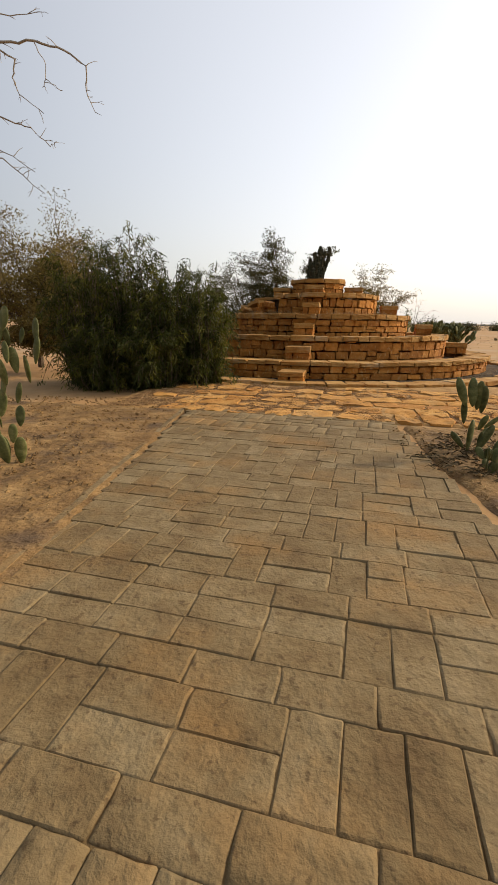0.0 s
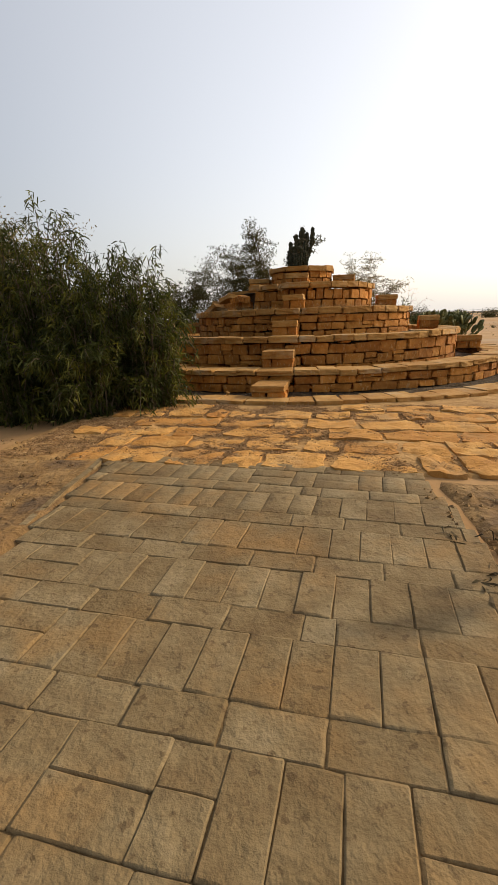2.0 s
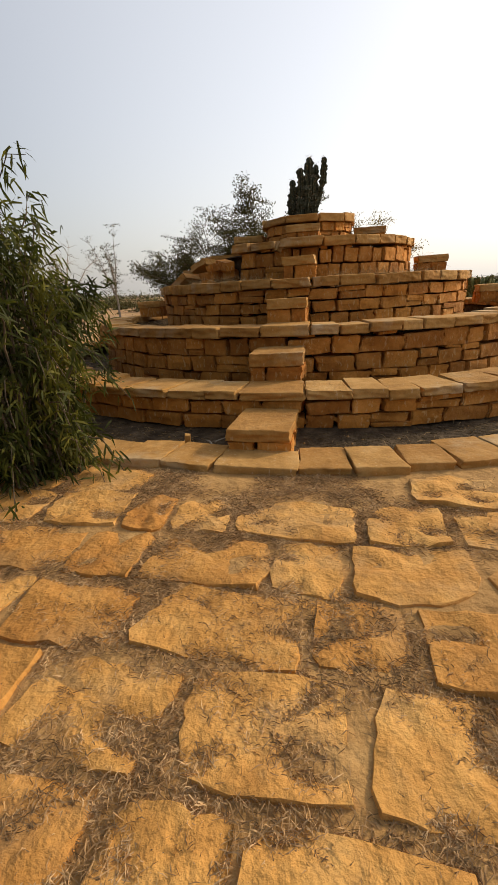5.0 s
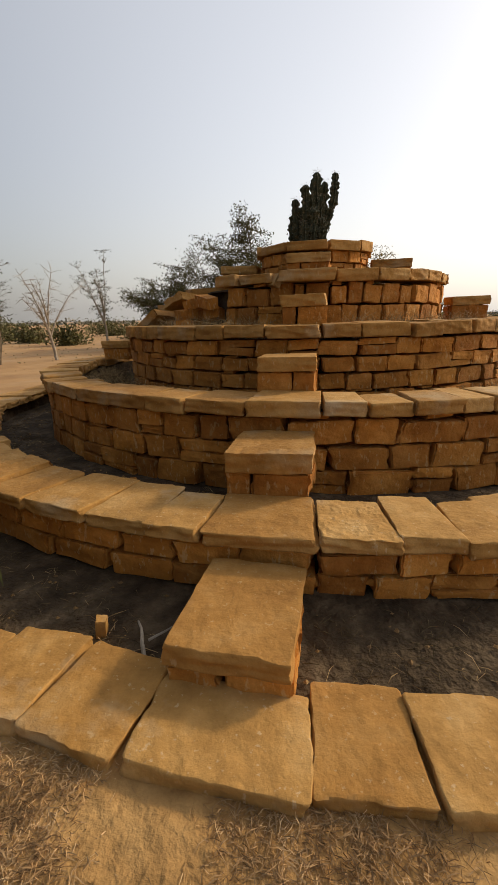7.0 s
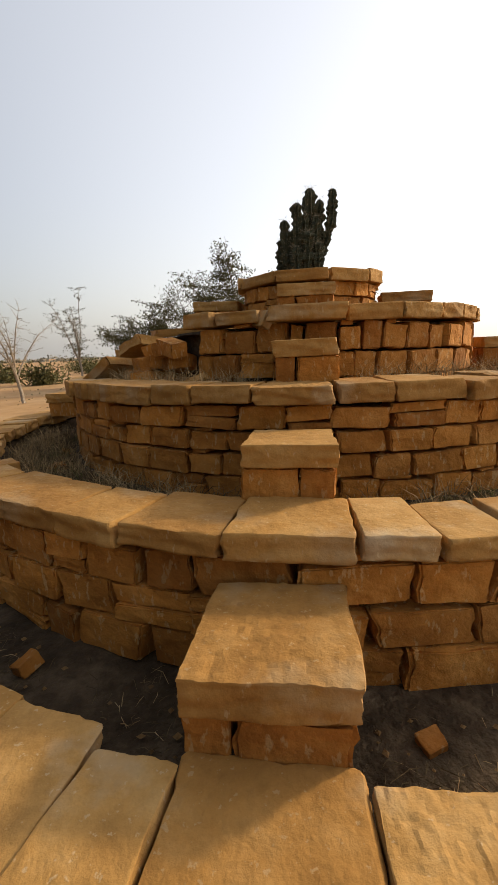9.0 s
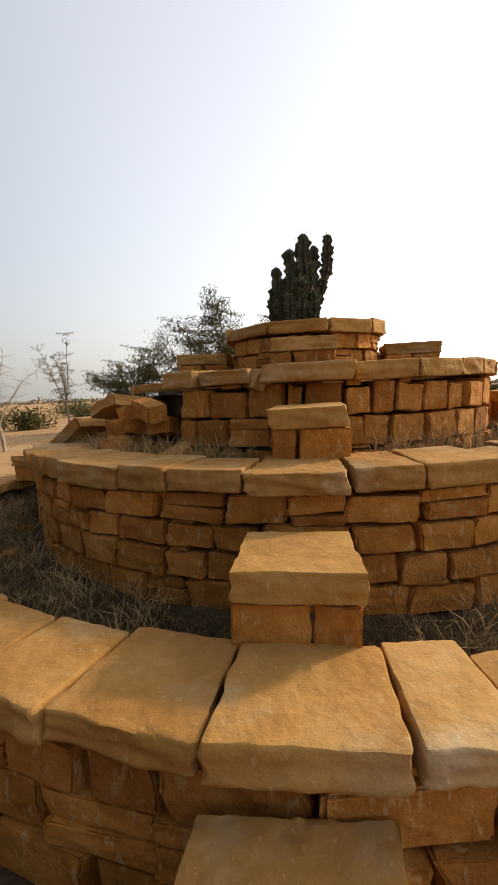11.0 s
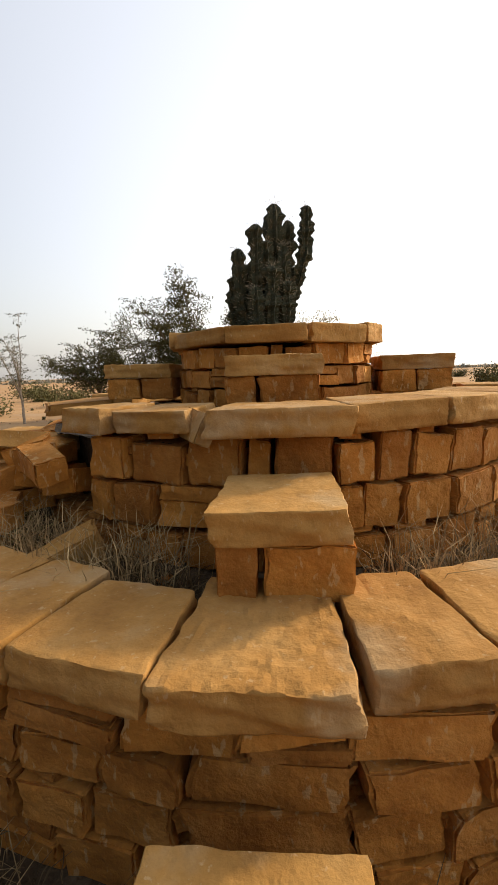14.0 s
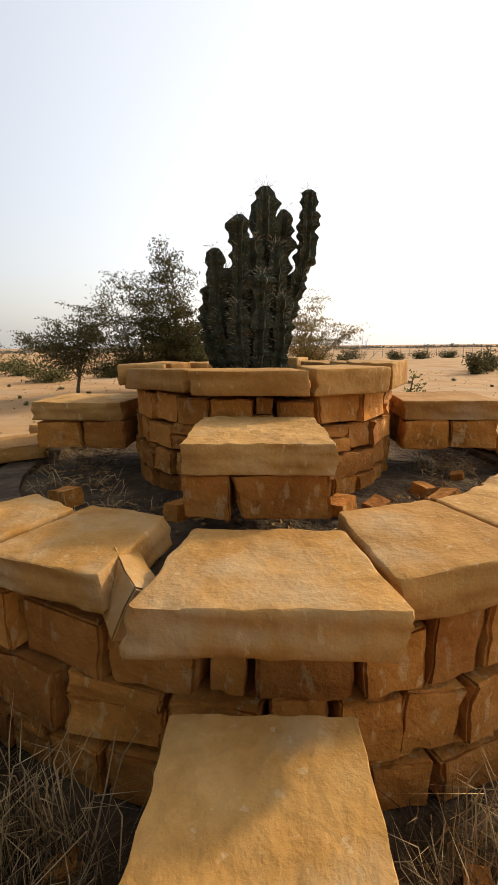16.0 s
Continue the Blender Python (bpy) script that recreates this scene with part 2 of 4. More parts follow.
def facing(r, th, z, scale, turn=0.0, tip=0.0, lean=0.0):
    """A matrix at a place of the rings: local y points outward, x along the ring."""
    u = SIDE * math.sin(th) + DIR * math.cos(th)
    t = u.cross(Vector((0, 0, 1)))
    m = Matrix((t, u, Vector((0, 0, 1)))).transposed().to_4x4()
    return Matrix.Translation(polar(r, th, z)) @ m @ pose(0, 0, 0, tip, lean, turn) @ Matrix.Diagonal((*scale, 1))


# ---- ground ----
def ground_height(x, y):
    d = math.hypot(x - 1, y - 8)
    k = min(max((d - 14) / 40, 0), 1)
    n = noise.noise(Vector((x * 0.035, y * 0.035, 3))) * 0.5 * k + noise.noise(Vector((x * 0.6, y * 0.6, 1))) * 0.03
    return -0.05 + n - 0.15 * k


def build_ground():
    verts, faces = [], []
    radii = [0.0] + [0.35 * i for i in range(1, 60)] + [21 * 1.14 ** i for i in range(38)]
    seg = 144
    for i, r in enumerate(radii):
        for k in range(seg):
            a = 2 * math.pi * k / seg
            x, y = 1 + r * math.sin(a), 8 + r * math.cos(a)
            verts.append((x, y, ground_height(x, y)))
    for i in range(len(radii) - 1):
        for k in range(seg):
            a, b = i * seg + k, i * seg + (k + 1) % seg
            faces.append((a, b, b + seg, a + seg))
    ob = from_lists("ground", verts, faces, M_SAND, smooth=True)
    tagged(ob, "flat orange desert sand plain reaching the horizon", "ground", kind="structure")


build_ground()


def sheet(name, corners, n, z, amp, material, label):
    """A patch of earth with an uneven surface between four corners."""
    verts, faces = [], []
    a, b, c, d = [Vector((*p, 0)) for p in corners]
    for j in range(n + 1):
        for i in range(n + 1):
            u, v = i / n, j / n
            p = a.lerp(b, u).lerp(d.lerp(c, u), v)
            e = min(u, v, 1 - u, 1 - v)
            h = z + amp * (noise.noise(p * 1.2) + 0.6 * noise.noise(p * 4.3)) - (0.06 if e < 0.01 else 0)
            verts.append((p.x, p.y, h))
    for j in range(n):
        for i in range(n):
            k = j * (n + 1) + i
            faces.append((k, k + 1, k + n + 2, k + n + 1))
    ob = from_lists(name, verts, faces, material, smooth=True)
    return tagged(ob, label, "soil", kind="structure")


sheet("ground_bed", ((-6.5, -4), (-1.12, -4), (-0.8, 7.1), (-6.5, 8.2)), 70, 0.0, 0.03, M_BED, "bare dry earth bed with litter beside the paved path")
sheet("ground_bed", ((1.75, -4), (7.5, -4), (7.5, 5.6), (2.3, 6.2)), 60, -0.005, 0.035, M_BED, "bare dry earth bed with litter beside the paved path")

# ---- terraces ----
FRONT = {1: (5.50, 0.04, 0.46), 2: (4.27, 0.20, 1.02), 3: (3.06, 0.72, 1.595), 4: (2.02, 1.36, 2.22), 5: (0.90, 2.00, 2.72)}
CAP_H = {1: 0.10, 2: 0.13, 3: 0.14, 4: 0.13, 5: 0.13}
COURSES = {1: 2, 2: 3, 3: 4, 4: 3, 5: 4}
LENGTH = {1: (0.3, 0.55), 2: (0.28, 0.58), 3: (0.26, 0.48), 4: (0.2, 0.4), 5: (0.14, 0.3)}
CAP_W = {1: (0.36, 0.5), 2: (0.34, 0.5), 3: (0.34, 0.48), 4: (0.36, 0.55), 5: (0.38, 0.55)}
CAP_D = {1: 0.62, 2: 0.52, 3: 0.64, 4: 0.48, 5: 0.3}
MID_OUT = {1: 0.0, 2: 0.02, 3: 0.06, 4: 0.12, 5: 0.02}
CAP_JOINTS = {1: (-24.7, -19.3, -12.9, -7.7, -3.7, 3.7, 8.6, 12.6, 16.0), 2: (-32.2, -24.4, -17.7, -11.7, -4.15, 4.37, 9.3, 14.2, 19.7, 23.9),
              3: (-34.7, -23.0, -15.5, -5.9, 5.0, 12.7, 22.9), 4: (-25.7, -11.7, -9.0, 10.9, 26.8, 40.7), 5: (-62, -23.2, 16.2, 50.2)}
CUT_BLOCKS = [rough_block(i, M_BLOCK, 5, 0.056, 0.05, twist=0.07) for i in range(26)]
SLABS = {k: [rough_block(100 * k + i, M_SLAB, 24 if (k, i) in ((3, 3), (1, 3)) else 13, 0.03, 0.012, (FRONT[k][0] - CAP_D[k]) / FRONT[k][0], True, "cap_slab", 0.11 if (k, i) in ((3, 3), (1, 3)) else (0.012, 0.06, 0.025)[i % 3]) for i in range(7)] for k in FRONT}


def ring_soil(r0, r1, z, name="terrace_soil"):
    verts, faces, seg, n = [], [], 120, 10
    for j in range(n + 1):
        r = r0 + (r1 - r0) * j / n
        for k in range(seg):
            p = polar(r, 2 * math.pi * k / seg)
            verts.append((p.x, p.y, z + 0.035 * noise.noise(p * 2.1) + 0.02 * noise.noise(p * 7)))
    for j in range(n):
        for k in range(seg):
            a, b = j * seg + k, j * seg + (k + 1) % seg
            faces.append((a, a + seg, b + seg, b))
    ob = from_lists("ground_terrace", verts, faces, M_SOIL_AND_GAPS, smooth=True)
    tagged(ob, "dark dry soil with litter filling the terrace", "soil", kind="structure")


# dark backing sheet behind the stones; its colour carries the shade of the gaps
def ring_core(parent, r0, r1, z0, z1):
    verts, faces, seg = [], [], 72
    for r, z in ((r1, z0), (r1, z1), (r0, z1), (r0, z0)):
        for k in range(seg):
            verts.append(tuple(polar(r, 2 * math.pi * k / seg, z)))
    for j in range(4):
        for k in range(seg):
            a, b, e = j * seg + k, j * seg + (k + 1) % seg, ((j + 1) % 4) * seg
            faces.append((a, b, e + (k + 1) % seg, e + k))
    ob = from_lists("rubble_core", verts, faces, M_SOIL_AND_GAPS, parent)


def build_ring(k):
    R, z0, z1 = FRONT[k]
    wall = tagged(new("wall_ring_%d" % k), "round dry-stone retaining wall of golden sandstone blocks", "stone wall", kind="structure")
    z1c = z1 - CAP_H[k]
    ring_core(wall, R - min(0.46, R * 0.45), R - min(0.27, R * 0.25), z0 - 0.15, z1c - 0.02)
    cuts = [rng.uniform(0.85, 1.15) for c in range(COURSES[k])]
    z = z0
    for cut in cuts:
        h = (z1c - z0) * cut / sum(cuts)
        th = rng.random() * 0.1
        end = th + 2 * math.pi
        while th < end - 0.02:
            a = min(rng.uniform(*LENGTH[k]) / R, end - th)
            if end - th - a < 0.6 * LENGTH[k][0] / R:
                a = end - th
            mid = math.degrees((th + a / 2 + math.pi) % (2 * math.pi) - math.pi)
            if k == 4 and -100 < mid < -34 and z > z0 + 0.3 * rng.random():
                th += a
                continue
            thin = rng.random() < 0.1 and h > 0.13
            low = rng.uniform(0.3, 0.65)
            short = 0.0 if thin or rng.random() < 0.75 else rng.uniform(0.04, 0.2)
            for f0, f1 in ((0, low), (low, 1)) if thin else ((0, 1 - short),):
                dep, hh = 0.24, h * (f1 - f0) * rng.uniform(0.85, 0.955)
                m = facing(R - 0.05 - dep / 2 + rng.uniform(-0.022, 0.012), th + a / 2, z + h * f0 + hh / 2,
                           (a * R - rng.uniform(0.014, 0.05), dep, hh), rng.uniform(-3, 3), rng.uniform(-2.5, 2.5), rng.uniform(-2.6, 2.6))
                piece("stone", rng.choice(CUT_BLOCKS), wall, m)
            if short > 0.12:
                piece("stone", rng.choice(CUT_BLOCKS), wall, facing(R - 0.15, th + a * rng.uniform(0.3, 0.7), z + h * (1 - short / 2), (a * R * rng.uniform(0.3, 0.7), 0.16, h * short * 0.9), rng.uniform(-12, 12), 0, rng.uniform(-4, 4)))
            if rng.random() < 0.22:
                piece("stone", rng.choice(CUT_BLOCKS), wall, facing(R - 0.13, th + a, z + h * rng.uniform(0.2, 0.8), (rng.uniform(0.03, 0.07), 0.1, rng.uniform(0.04, 0.09)), rng.uniform(-30, 30), 0, rng.uniform(-20, 20)))
            th += a
        z += h
    # capping slabs: joints as they lie near the stairs, then outwards on both sides
    cuts = [radians(d) for d in CAP_JOINTS[k]]
    spans = sorted(zip(cuts, cuts[1:]), key=lambda q: abs(q[0] + q[1]))
    if k == 4:
        spans = [q for q in spans if q[1] - q[0] > 0.1]
    for s, th in ((1, cuts[-1]), (-1, -cuts[0])):
        while th < math.pi - 0.01:
            a = rng.uniform(*CAP_W[k]) / R
            if math.pi - th - a < 0.25 / R:
                a = math.pi - th
            spans.append((th, th + a) if s > 0 else (-(th + a), -th))
            th += a
    for i, (a, b) in enumerate(spans):
        if k == 4 and -100 < math.degrees((a + b) / 2) < -34:
            continue
        dep = CAP_D[k] * (1.0 if i == 0 else rng.uniform(0.72, 0.86) if k == 3 else rng.uniform(0.82, 1.08))
        w = (b - a) * R - rng.uniform(0.012, 0.03)
        hh = CAP_H[k] * rng.uniform(0.9, 1.12)
        q = 1.0 if i else 0.3
        m = facing(R - dep / 2 + (rng.uniform(-0.03, 0.035) if i else MID_OUT[k]), (a + b) / 2, z1 - CAP_H[k] / 2 + rng.uniform(-0.015, 0.012) * q,
                   (w, dep, hh), rng.uniform(-3, 3) * q, rng.uniform(-1.5, 1.5) * q, rng.uniform(-1.5, 1.5) * q)
        piece("cap_slab", SLABS[k][(i + k) % 7], wall, m)


for k in FRONT:
    build_ring(k)
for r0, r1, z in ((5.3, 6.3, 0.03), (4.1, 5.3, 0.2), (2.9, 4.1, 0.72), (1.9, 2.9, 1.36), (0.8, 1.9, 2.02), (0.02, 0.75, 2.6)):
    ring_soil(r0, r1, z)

# the outer ring of flat slabs
outer = tagged(new("pavement_ring"), "ring of flat golden sandstone slabs round the mound", "stone edging", kind="structure")
FLATS = [rough_block(900 + i, M_SLAB, 13, 0.03, 0.012, 0.93, True, "flat_slab", (0.012, 0.06, 0.03)[i % 3]) for i in range(8)]
OUTER_JOINTS = (-15.8, -11.0, -7.1, -2.9, 3.3, 7.05, 10.8, 14.3)
cuts = [radians(d) for d in OUTER_JOINTS]
spans = list(zip(cuts, cuts[1:]))
for s, th in ((1, cuts[-1]), (-1, -cuts[0])):
    while th < 2.6:
        a = rng.uniform(0.36, 0.52) / 6.65
        spans.append((th, th + a) if s > 0 else (-th - a, -th))
        th += a
for i, (a, b) in enumerate(spans):
    dep = rng.uniform(0.44, 0.56)
    piece("flat_slab", FLATS[i % 8], outer, facing(6.66 - dep / 2 + rng.uniform(-0.03, 0.03), (a + b) / 2, 0.05 + rng.uniform(-0.012, 0.012),
          ((b - a) * 6.65 - 0.02, dep, 0.11), rng.uniform(-3, 3), rng.uniform(-1.5, 1.5), rng.uniform(-1, 1)))

# ---- stairs ----
STEPS = [(6.27, 5.5, 0.04, 0.29, 0.59, 0.11, 0.0, 0.55), (4.9, 4.26, 0.45, 0.77, 0.62, 0.15, -0.03, 0.68), (3.80, 3.28, 1.01, 1.33, 0.535, 0.13, -0.03, 0.38),
         (2.66, 2.12, 1.585, 1.92, 0.50, 0.13, 0.045, 0.66), (1.5, 0.9, 2.20, 2.49, 0.58, 0.12, 0.0, 0.64)]


def stone_step(r1, r0, z0, z1, w, slab, aside, cut, th, seed):
    r = random.Random(seed)
    step = tagged(new("stone_step"), "golden sandstone step slab laid on two rough blocks", "stone step", "stone steps")
    step.matrix_basis = facing(r1, th + aside / r1, z0, (1, 1, 1))
    d = r1 - r0
    top = rough_block(seed, M_SLAB, 22, 0.024, 0.006, 0.95, True, "step_slab", (0.04, 0.09, 0.02)[seed % 3])
    piece("step_slab", top, step, pose(0, -d / 2, z1 - z0 - slab / 2, r.uniform(-1, 1), r.uniform(-1, 1), 0) @ Matrix.Diagonal((w, d, slab, 1)))
    h = z1 - z0 - slab
    for x0, x1 in ((-0.49, -0.49 + cut - 0.028), (-0.49 + cut + 0.028, 0.5)):
        for y in (-0.16, -0.47):
            piece("support_stone", r.choice(CUT_BLOCKS), step, pose((x0 + x1) / 2 * w, y if y > -0.3 else max(y, -d + 0.14), h / 2 - 0.01, 0, 0, r.uniform(-3, 3))
                  @ Matrix.Diagonal(((x1 - x0) * w, 0.28, h + 0.01, 1)))


for j, s in enumerate(STEPS):
    stone_step(*s, 0.0, 300 + j)
    for n, th in enumerate((math.pi / 2, -math.pi / 2)):
        if j:
            stone_step(*s, th, 320 + 10 * n + j)

# ---- loose stones on the terraces ----
def loose_stone(x, y, z, size, turn, tip, label, mat=M_BLOCK, seed=1):
    ob = new("loose_stone", rough_block(seed, mat, 4, 0.05, 0.06, 0.9, False, "loose_stone"))
    ob.matrix_basis = pose(x, y, z, tip[0], tip[1], turn) @ Matrix.Diagonal((*size, 1))
    tagged(ob, label, "stone", "fallen stones")


def on_ring(r, deg, z):
    p = polar(r, radians(deg))
    return p.x, p.y, z


SA, SB, SC = (1.85, -88), (2.08, -61), (2.36, -27)
FALLEN = "fallen golden sandstone slab lying on the terrace"
loose_stone(*on_ring(SA[0], SA[1], 2.13), (0.62, 0.42, 0.10), 14, (2, -3), FALLEN, M_SLAB, 51)
loose_stone(*on_ring(SB[0], SB[1], 1.90), (0.66, 0.5, 0.12), 38, (-16, 10), FALLEN, M_SLAB, 52)
loose_stone(*on_ring(2.58, -70, 1.62), (0.62, 0.5, 0.12), 60, (-38, 6), FALLEN, M_SLAB, 50)
loose_stone(*on_ring(SC[0], SC[1], 1.47), (0.46, 0.14, 0.22), 28, (10, -18), FALLEN, M_SLAB, 53)
for j in range(54):
    q = j % 4
    loose_stone(*on_ring(rng.uniform(1.75, 2.5 - 0.1 * q), rng.uniform(-92, -38), 1.42 + 0.16 * q), (rng.uniform(0.16, 0.36), rng.uniform(0.14, 0.24), 0.15), rng.uniform(0, 180), (rng.uniform(-14, 14), rng.uniform(-14, 14)),
                "tumbled sandstone block in a rubble pile", M_BLOCK, 40 + j % 9)
loose_stone(*on_ring(1.93, -11.3, 2.12), (0.10, 0.26, 0.16), 22, (4, 26), "small wedge of sandstone between two capping slabs", M_SLAB, 55)
for j in range(26):
    k = rng.choice((1, 2, 3, 3, 4, 4))
    lo, hi, z = {1: (4.45, 4.85, 0.24), 2: (3.15, 3.6, 0.76), 3: (2.15, 2.4, 1.4), 4: (1.05, 1.45, 2.06)}[k]
    s = rng.uniform(0.05, 0.13)
    loose_stone(*on_ring(rng.uniform(lo, hi), rng.choice((-1, 1)) * rng.uniform(9, 80), z - 0.01), (s * 1.4, s, s * 0.8), rng.uniform(0, 180),
                (rng.uniform(-15, 15), rng.uniform(-15, 15)), "small broken sandstone lump on terrace soil", M_BLOCK, 60 + j % 6)
loose_stone(*on_ring(6.0, -7.5, 0.08), (0.06, 0.06, 0.12), 10, (8, 6), "small upright stone stub in the soil by the step", M_SLAB, 81)

for r, deg, z, size, turn in ((2.50, 9.3, 1.41, 0.16, 20), (2.42, 12.0, 1.41, 0.13, 70), (2.62, 11.5, 1.40, 0.09, 40), (4.55, 7.6, 0.22, 0.09, 15), (5.0, -5.6, 0.24, 0.08, 50)):
    loose_stone(*on_ring(r, deg, z), (size * 1.2, size, size * 0.85), turn, (12, -9), "rounded sandstone lump lying beside the steps", M_BLOCK, 70)

# ---- vegetation ----
rng = random.Random(21)
def frame_of(d):
    d = d.normalized()
    a = d.orthogonal().normalized()
    return a, d.cross(a)


class Soup:
    """Vertices and faces gathered into one mesh."""

    def __init__(self):
        self.v, self.f = [], []

    def blade(self, p, d, length, width, bend):
        a, b = frame_of(d)
        t = rng.uniform(0, 6.28)
        s = (a * math.cos(t) + b * math.sin(t)) * width / 2
        mid, tip = p + d * length * 0.55, p + d * length + bend
        n = len(self.v)
        self.v += [tuple(p - s * 0.6), tuple(p + s * 0.6), tuple(mid + s), tuple(mid - s), tuple(tip)]
        self.f += [(n, n + 1, n + 2, n + 3), (n + 3, n + 2, n + 4)]

    def tube(self, pts, radii, sides=6):
        n0 = len(self.v)
        for i, p in enumerate(pts):
            d = (pts[min(i + 1, len(pts) - 1)] - pts[max(i - 1, 0)])
            a, b = frame_of(d)
            for k in range(sides):
                t = 2 * math.pi * k / sides
                self.v.append(tuple(p + (a * math.cos(t) + b * math.sin(t)) * radii[i]))
        for i in range(len(pts) - 1):
            for k in range(sides):
                q, w = n0 + i * sides + k, n0 + i * sides + (k + 1) % sides
                self.f.append((q, w, w + sides, q + sides))

    def make(self, name, material, parent=None, smooth=False):
        return from_lists(name, self.v, self.f, material, parent, smooth)


def rvec(s=1.0):
    return Vector((rng.uniform(-1, 1), rng.uniform(-1, 1), rng.uniform(-1, 1))) * s


def limb(soup, p, d, length, r, wob=0.12, n=6, droop=0.0, sides=5, tipr=0.3):
    pts, rad = [p.copy()], [r]
    for i in range(n):
        d = (d + rvec(wob) + Vector((0, 0, -droop * (i + 1) / n))).normalized()
        p = p + d * length / n
        pts.append(p.copy())
        rad.append(r * (1 - (1 - tipr) * (i + 1) / n))
    soup.tube(pts, rad, sides)
    return pts, d


def branch_tree(name, x, y, z, height, spread, trunk_r, leaf_mat, bark, label, leaf=0.05, leaf_w=0.5, per=26, flat=0.55, trunk_h=0.3, main=7, density=1.0, group="", lift=0.7, clump=0.16):
    """An open desert tree: forked limbs, twigs, and small leaf clumps set along the twigs."""
    root = tagged(new(name), label, "tree", group)
    root.location = (x, y, z)
    wood, leaves = Soup(), Soup()
    th = height * trunk_h
    pts, d = limb(wood, Vector((0, 0, -0.1)), Vector((rng.uniform(-0.15, 0.15), rng.uniform(-0.15, 0.15), 1)).normalized(), th + 0.1, trunk_r, 0.1, 5, 0, 7, 0.75)
    top = pts[-1]
    for i in range(main):
        a = 2 * math.pi * (i + rng.random() * 0.7) / main
        rise = rng.uniform(0.35, 1.0) * lift
        target = Vector((math.cos(a) * spread * rng.uniform(0.55, 1.0), math.sin(a) * spread * rng.uniform(0.55, 1.0), th + (height - th) * rng.uniform(flat, 1.0)))
        if i == 0:
            target = Vector((rng.uniform(-0.2, 0.2) * spread, rng.uniform(-0.2, 0.2) * spread, height))
        start = pts[rng.choice((-1, -1, -2))]
        v = target - start
        bp, bd = limb(wood, start, (v.normalized() + Vector((0, 0, 0.25))).normalized(), v.length, trunk_r * 0.5, 0.16, 7, 0.12, 5, 0.25)
        for q in range(2, len(bp)):
            for s in range(3):
                dd = (bd * 0.5 + rvec(0.9) + Vector((0, 0, 0.15))).normalized()
                dd.z *= 0.6
                tp, td = limb(wood, bp[q], dd.normalized(), spread * rng.uniform(0.22, 0.5), trunk_r * 0.16, 0.25, 5, 0.05, 3, 0.3)
                for w in tp[1:]:
                    for e in range(int(per * density)):
                        o = rvec(clump * spread)
                        o.z *= 0.22
                        leaves.blade(w + o, rvec().normalized(), leaf * rng.uniform(0.6, 1.3), leaf * leaf_w, rvec(leaf * 0.1))
    wood.make("trunk", bark, root)
    if leaves.v:
        leaves.make("crown", leaf_mat, root)
    return root


def willow_bush(x, y, clumps, label, leaf=0.11):
    """A bush of several clumps (x, y, radius, height, shoots), each a fan of drooping leafy shoots."""
    root = tagged(new("willow_bush"), label, "bush")
    root.location = (x, y, 0)
    wood, leaves = Soup(), Soup()
    for cx, cy, rad, h, count in clumps:
        for i in range(count):
            a, s = rng.uniform(0, 2 * math.pi), math.sqrt(rng.random())
            out = Vector((math.cos(a), math.sin(a), 0))
            low = rng.random() < 0.5
            tall = h * (rng.uniform(0.08, 0.65) if low else rng.uniform(0.72, 1.05) * math.sqrt(max(1 - 0.6 * s * s, 0.05)))
            base = Vector((cx, cy, -0.05)) + out * rad * 0.5 * s
            tip = Vector((cx, cy, tall)) + out * rad * (1.0 if low else 0.85) * s
            pts, n = [], 8
            for k in range(n + 1):
                t = k / n
                p = base.lerp(tip, t) + Vector((0, 0, 0.1 * h * math.sin(t * 3.0))) + rvec(0.035)
                if t > 0.65:
                    p += out * (t - 0.65) * 0.6 - Vector((0, 0, (t - 0.65) ** 2 * 1.3 * h))
                pts.append(p)
            wood.tube(pts, [0.014 * (1 - 0.8 * k / n) for k in range(n + 1)], 4)
            for k in range(1, n + 1):
                for e in range(13):
                    p = pts[k].lerp(pts[k - 1], rng.random()) + rvec(0.08)
                    p.z = max(p.z, 0.02)
                    d = (rvec(1.0) + Vector((0, 0, -0.6)) + out * 0.4).normalized()
                    leaves.blade(p, d, leaf * rng.uniform(0.7, 1.4), 0.019, Vector((0, 0, -0.02)))
    wood.make("woody_stem", M_BARK, root)
    leaves.make("foliage", M_LEAF, root)


willow_bush(-2.2, 10.0, ((0.55, 0.1, 1.05, 3.2, 160), (-1.15, 0.2, 1.15, 3.5, 170), (-0.2, -0.1, 0.75, 3.8, 90), (1.25, -0.1, 0.75, 2.8, 90), (0.3, -0.5, 0.9, 1.9, 90), (-0.8, -0.6, 0.8, 1.6, 60)),
            "dense dark green bush with long narrow drooping leaves")
branch_tree("dry_tree", -6.3, 13.5, -0.05, 3.7, 2.6, 0.09, M_DRYLEAF, M_BARK, "half-dry tree with sparse yellowish leaves behind the bush", 0.07, 0.4, 34, 0.3, 0.2, 10, clump=0.16)
branch_tree("dry_tree", -4.9, 12.4, -0.05, 3.0, 1.6, 0.06, M_DRYLEAF, M_BARK, "low half-dry shrub tree with sparse yellow-green leaves", 0.08, 0.45, 24, 0.3, 0.15, 9, clump=0.14)

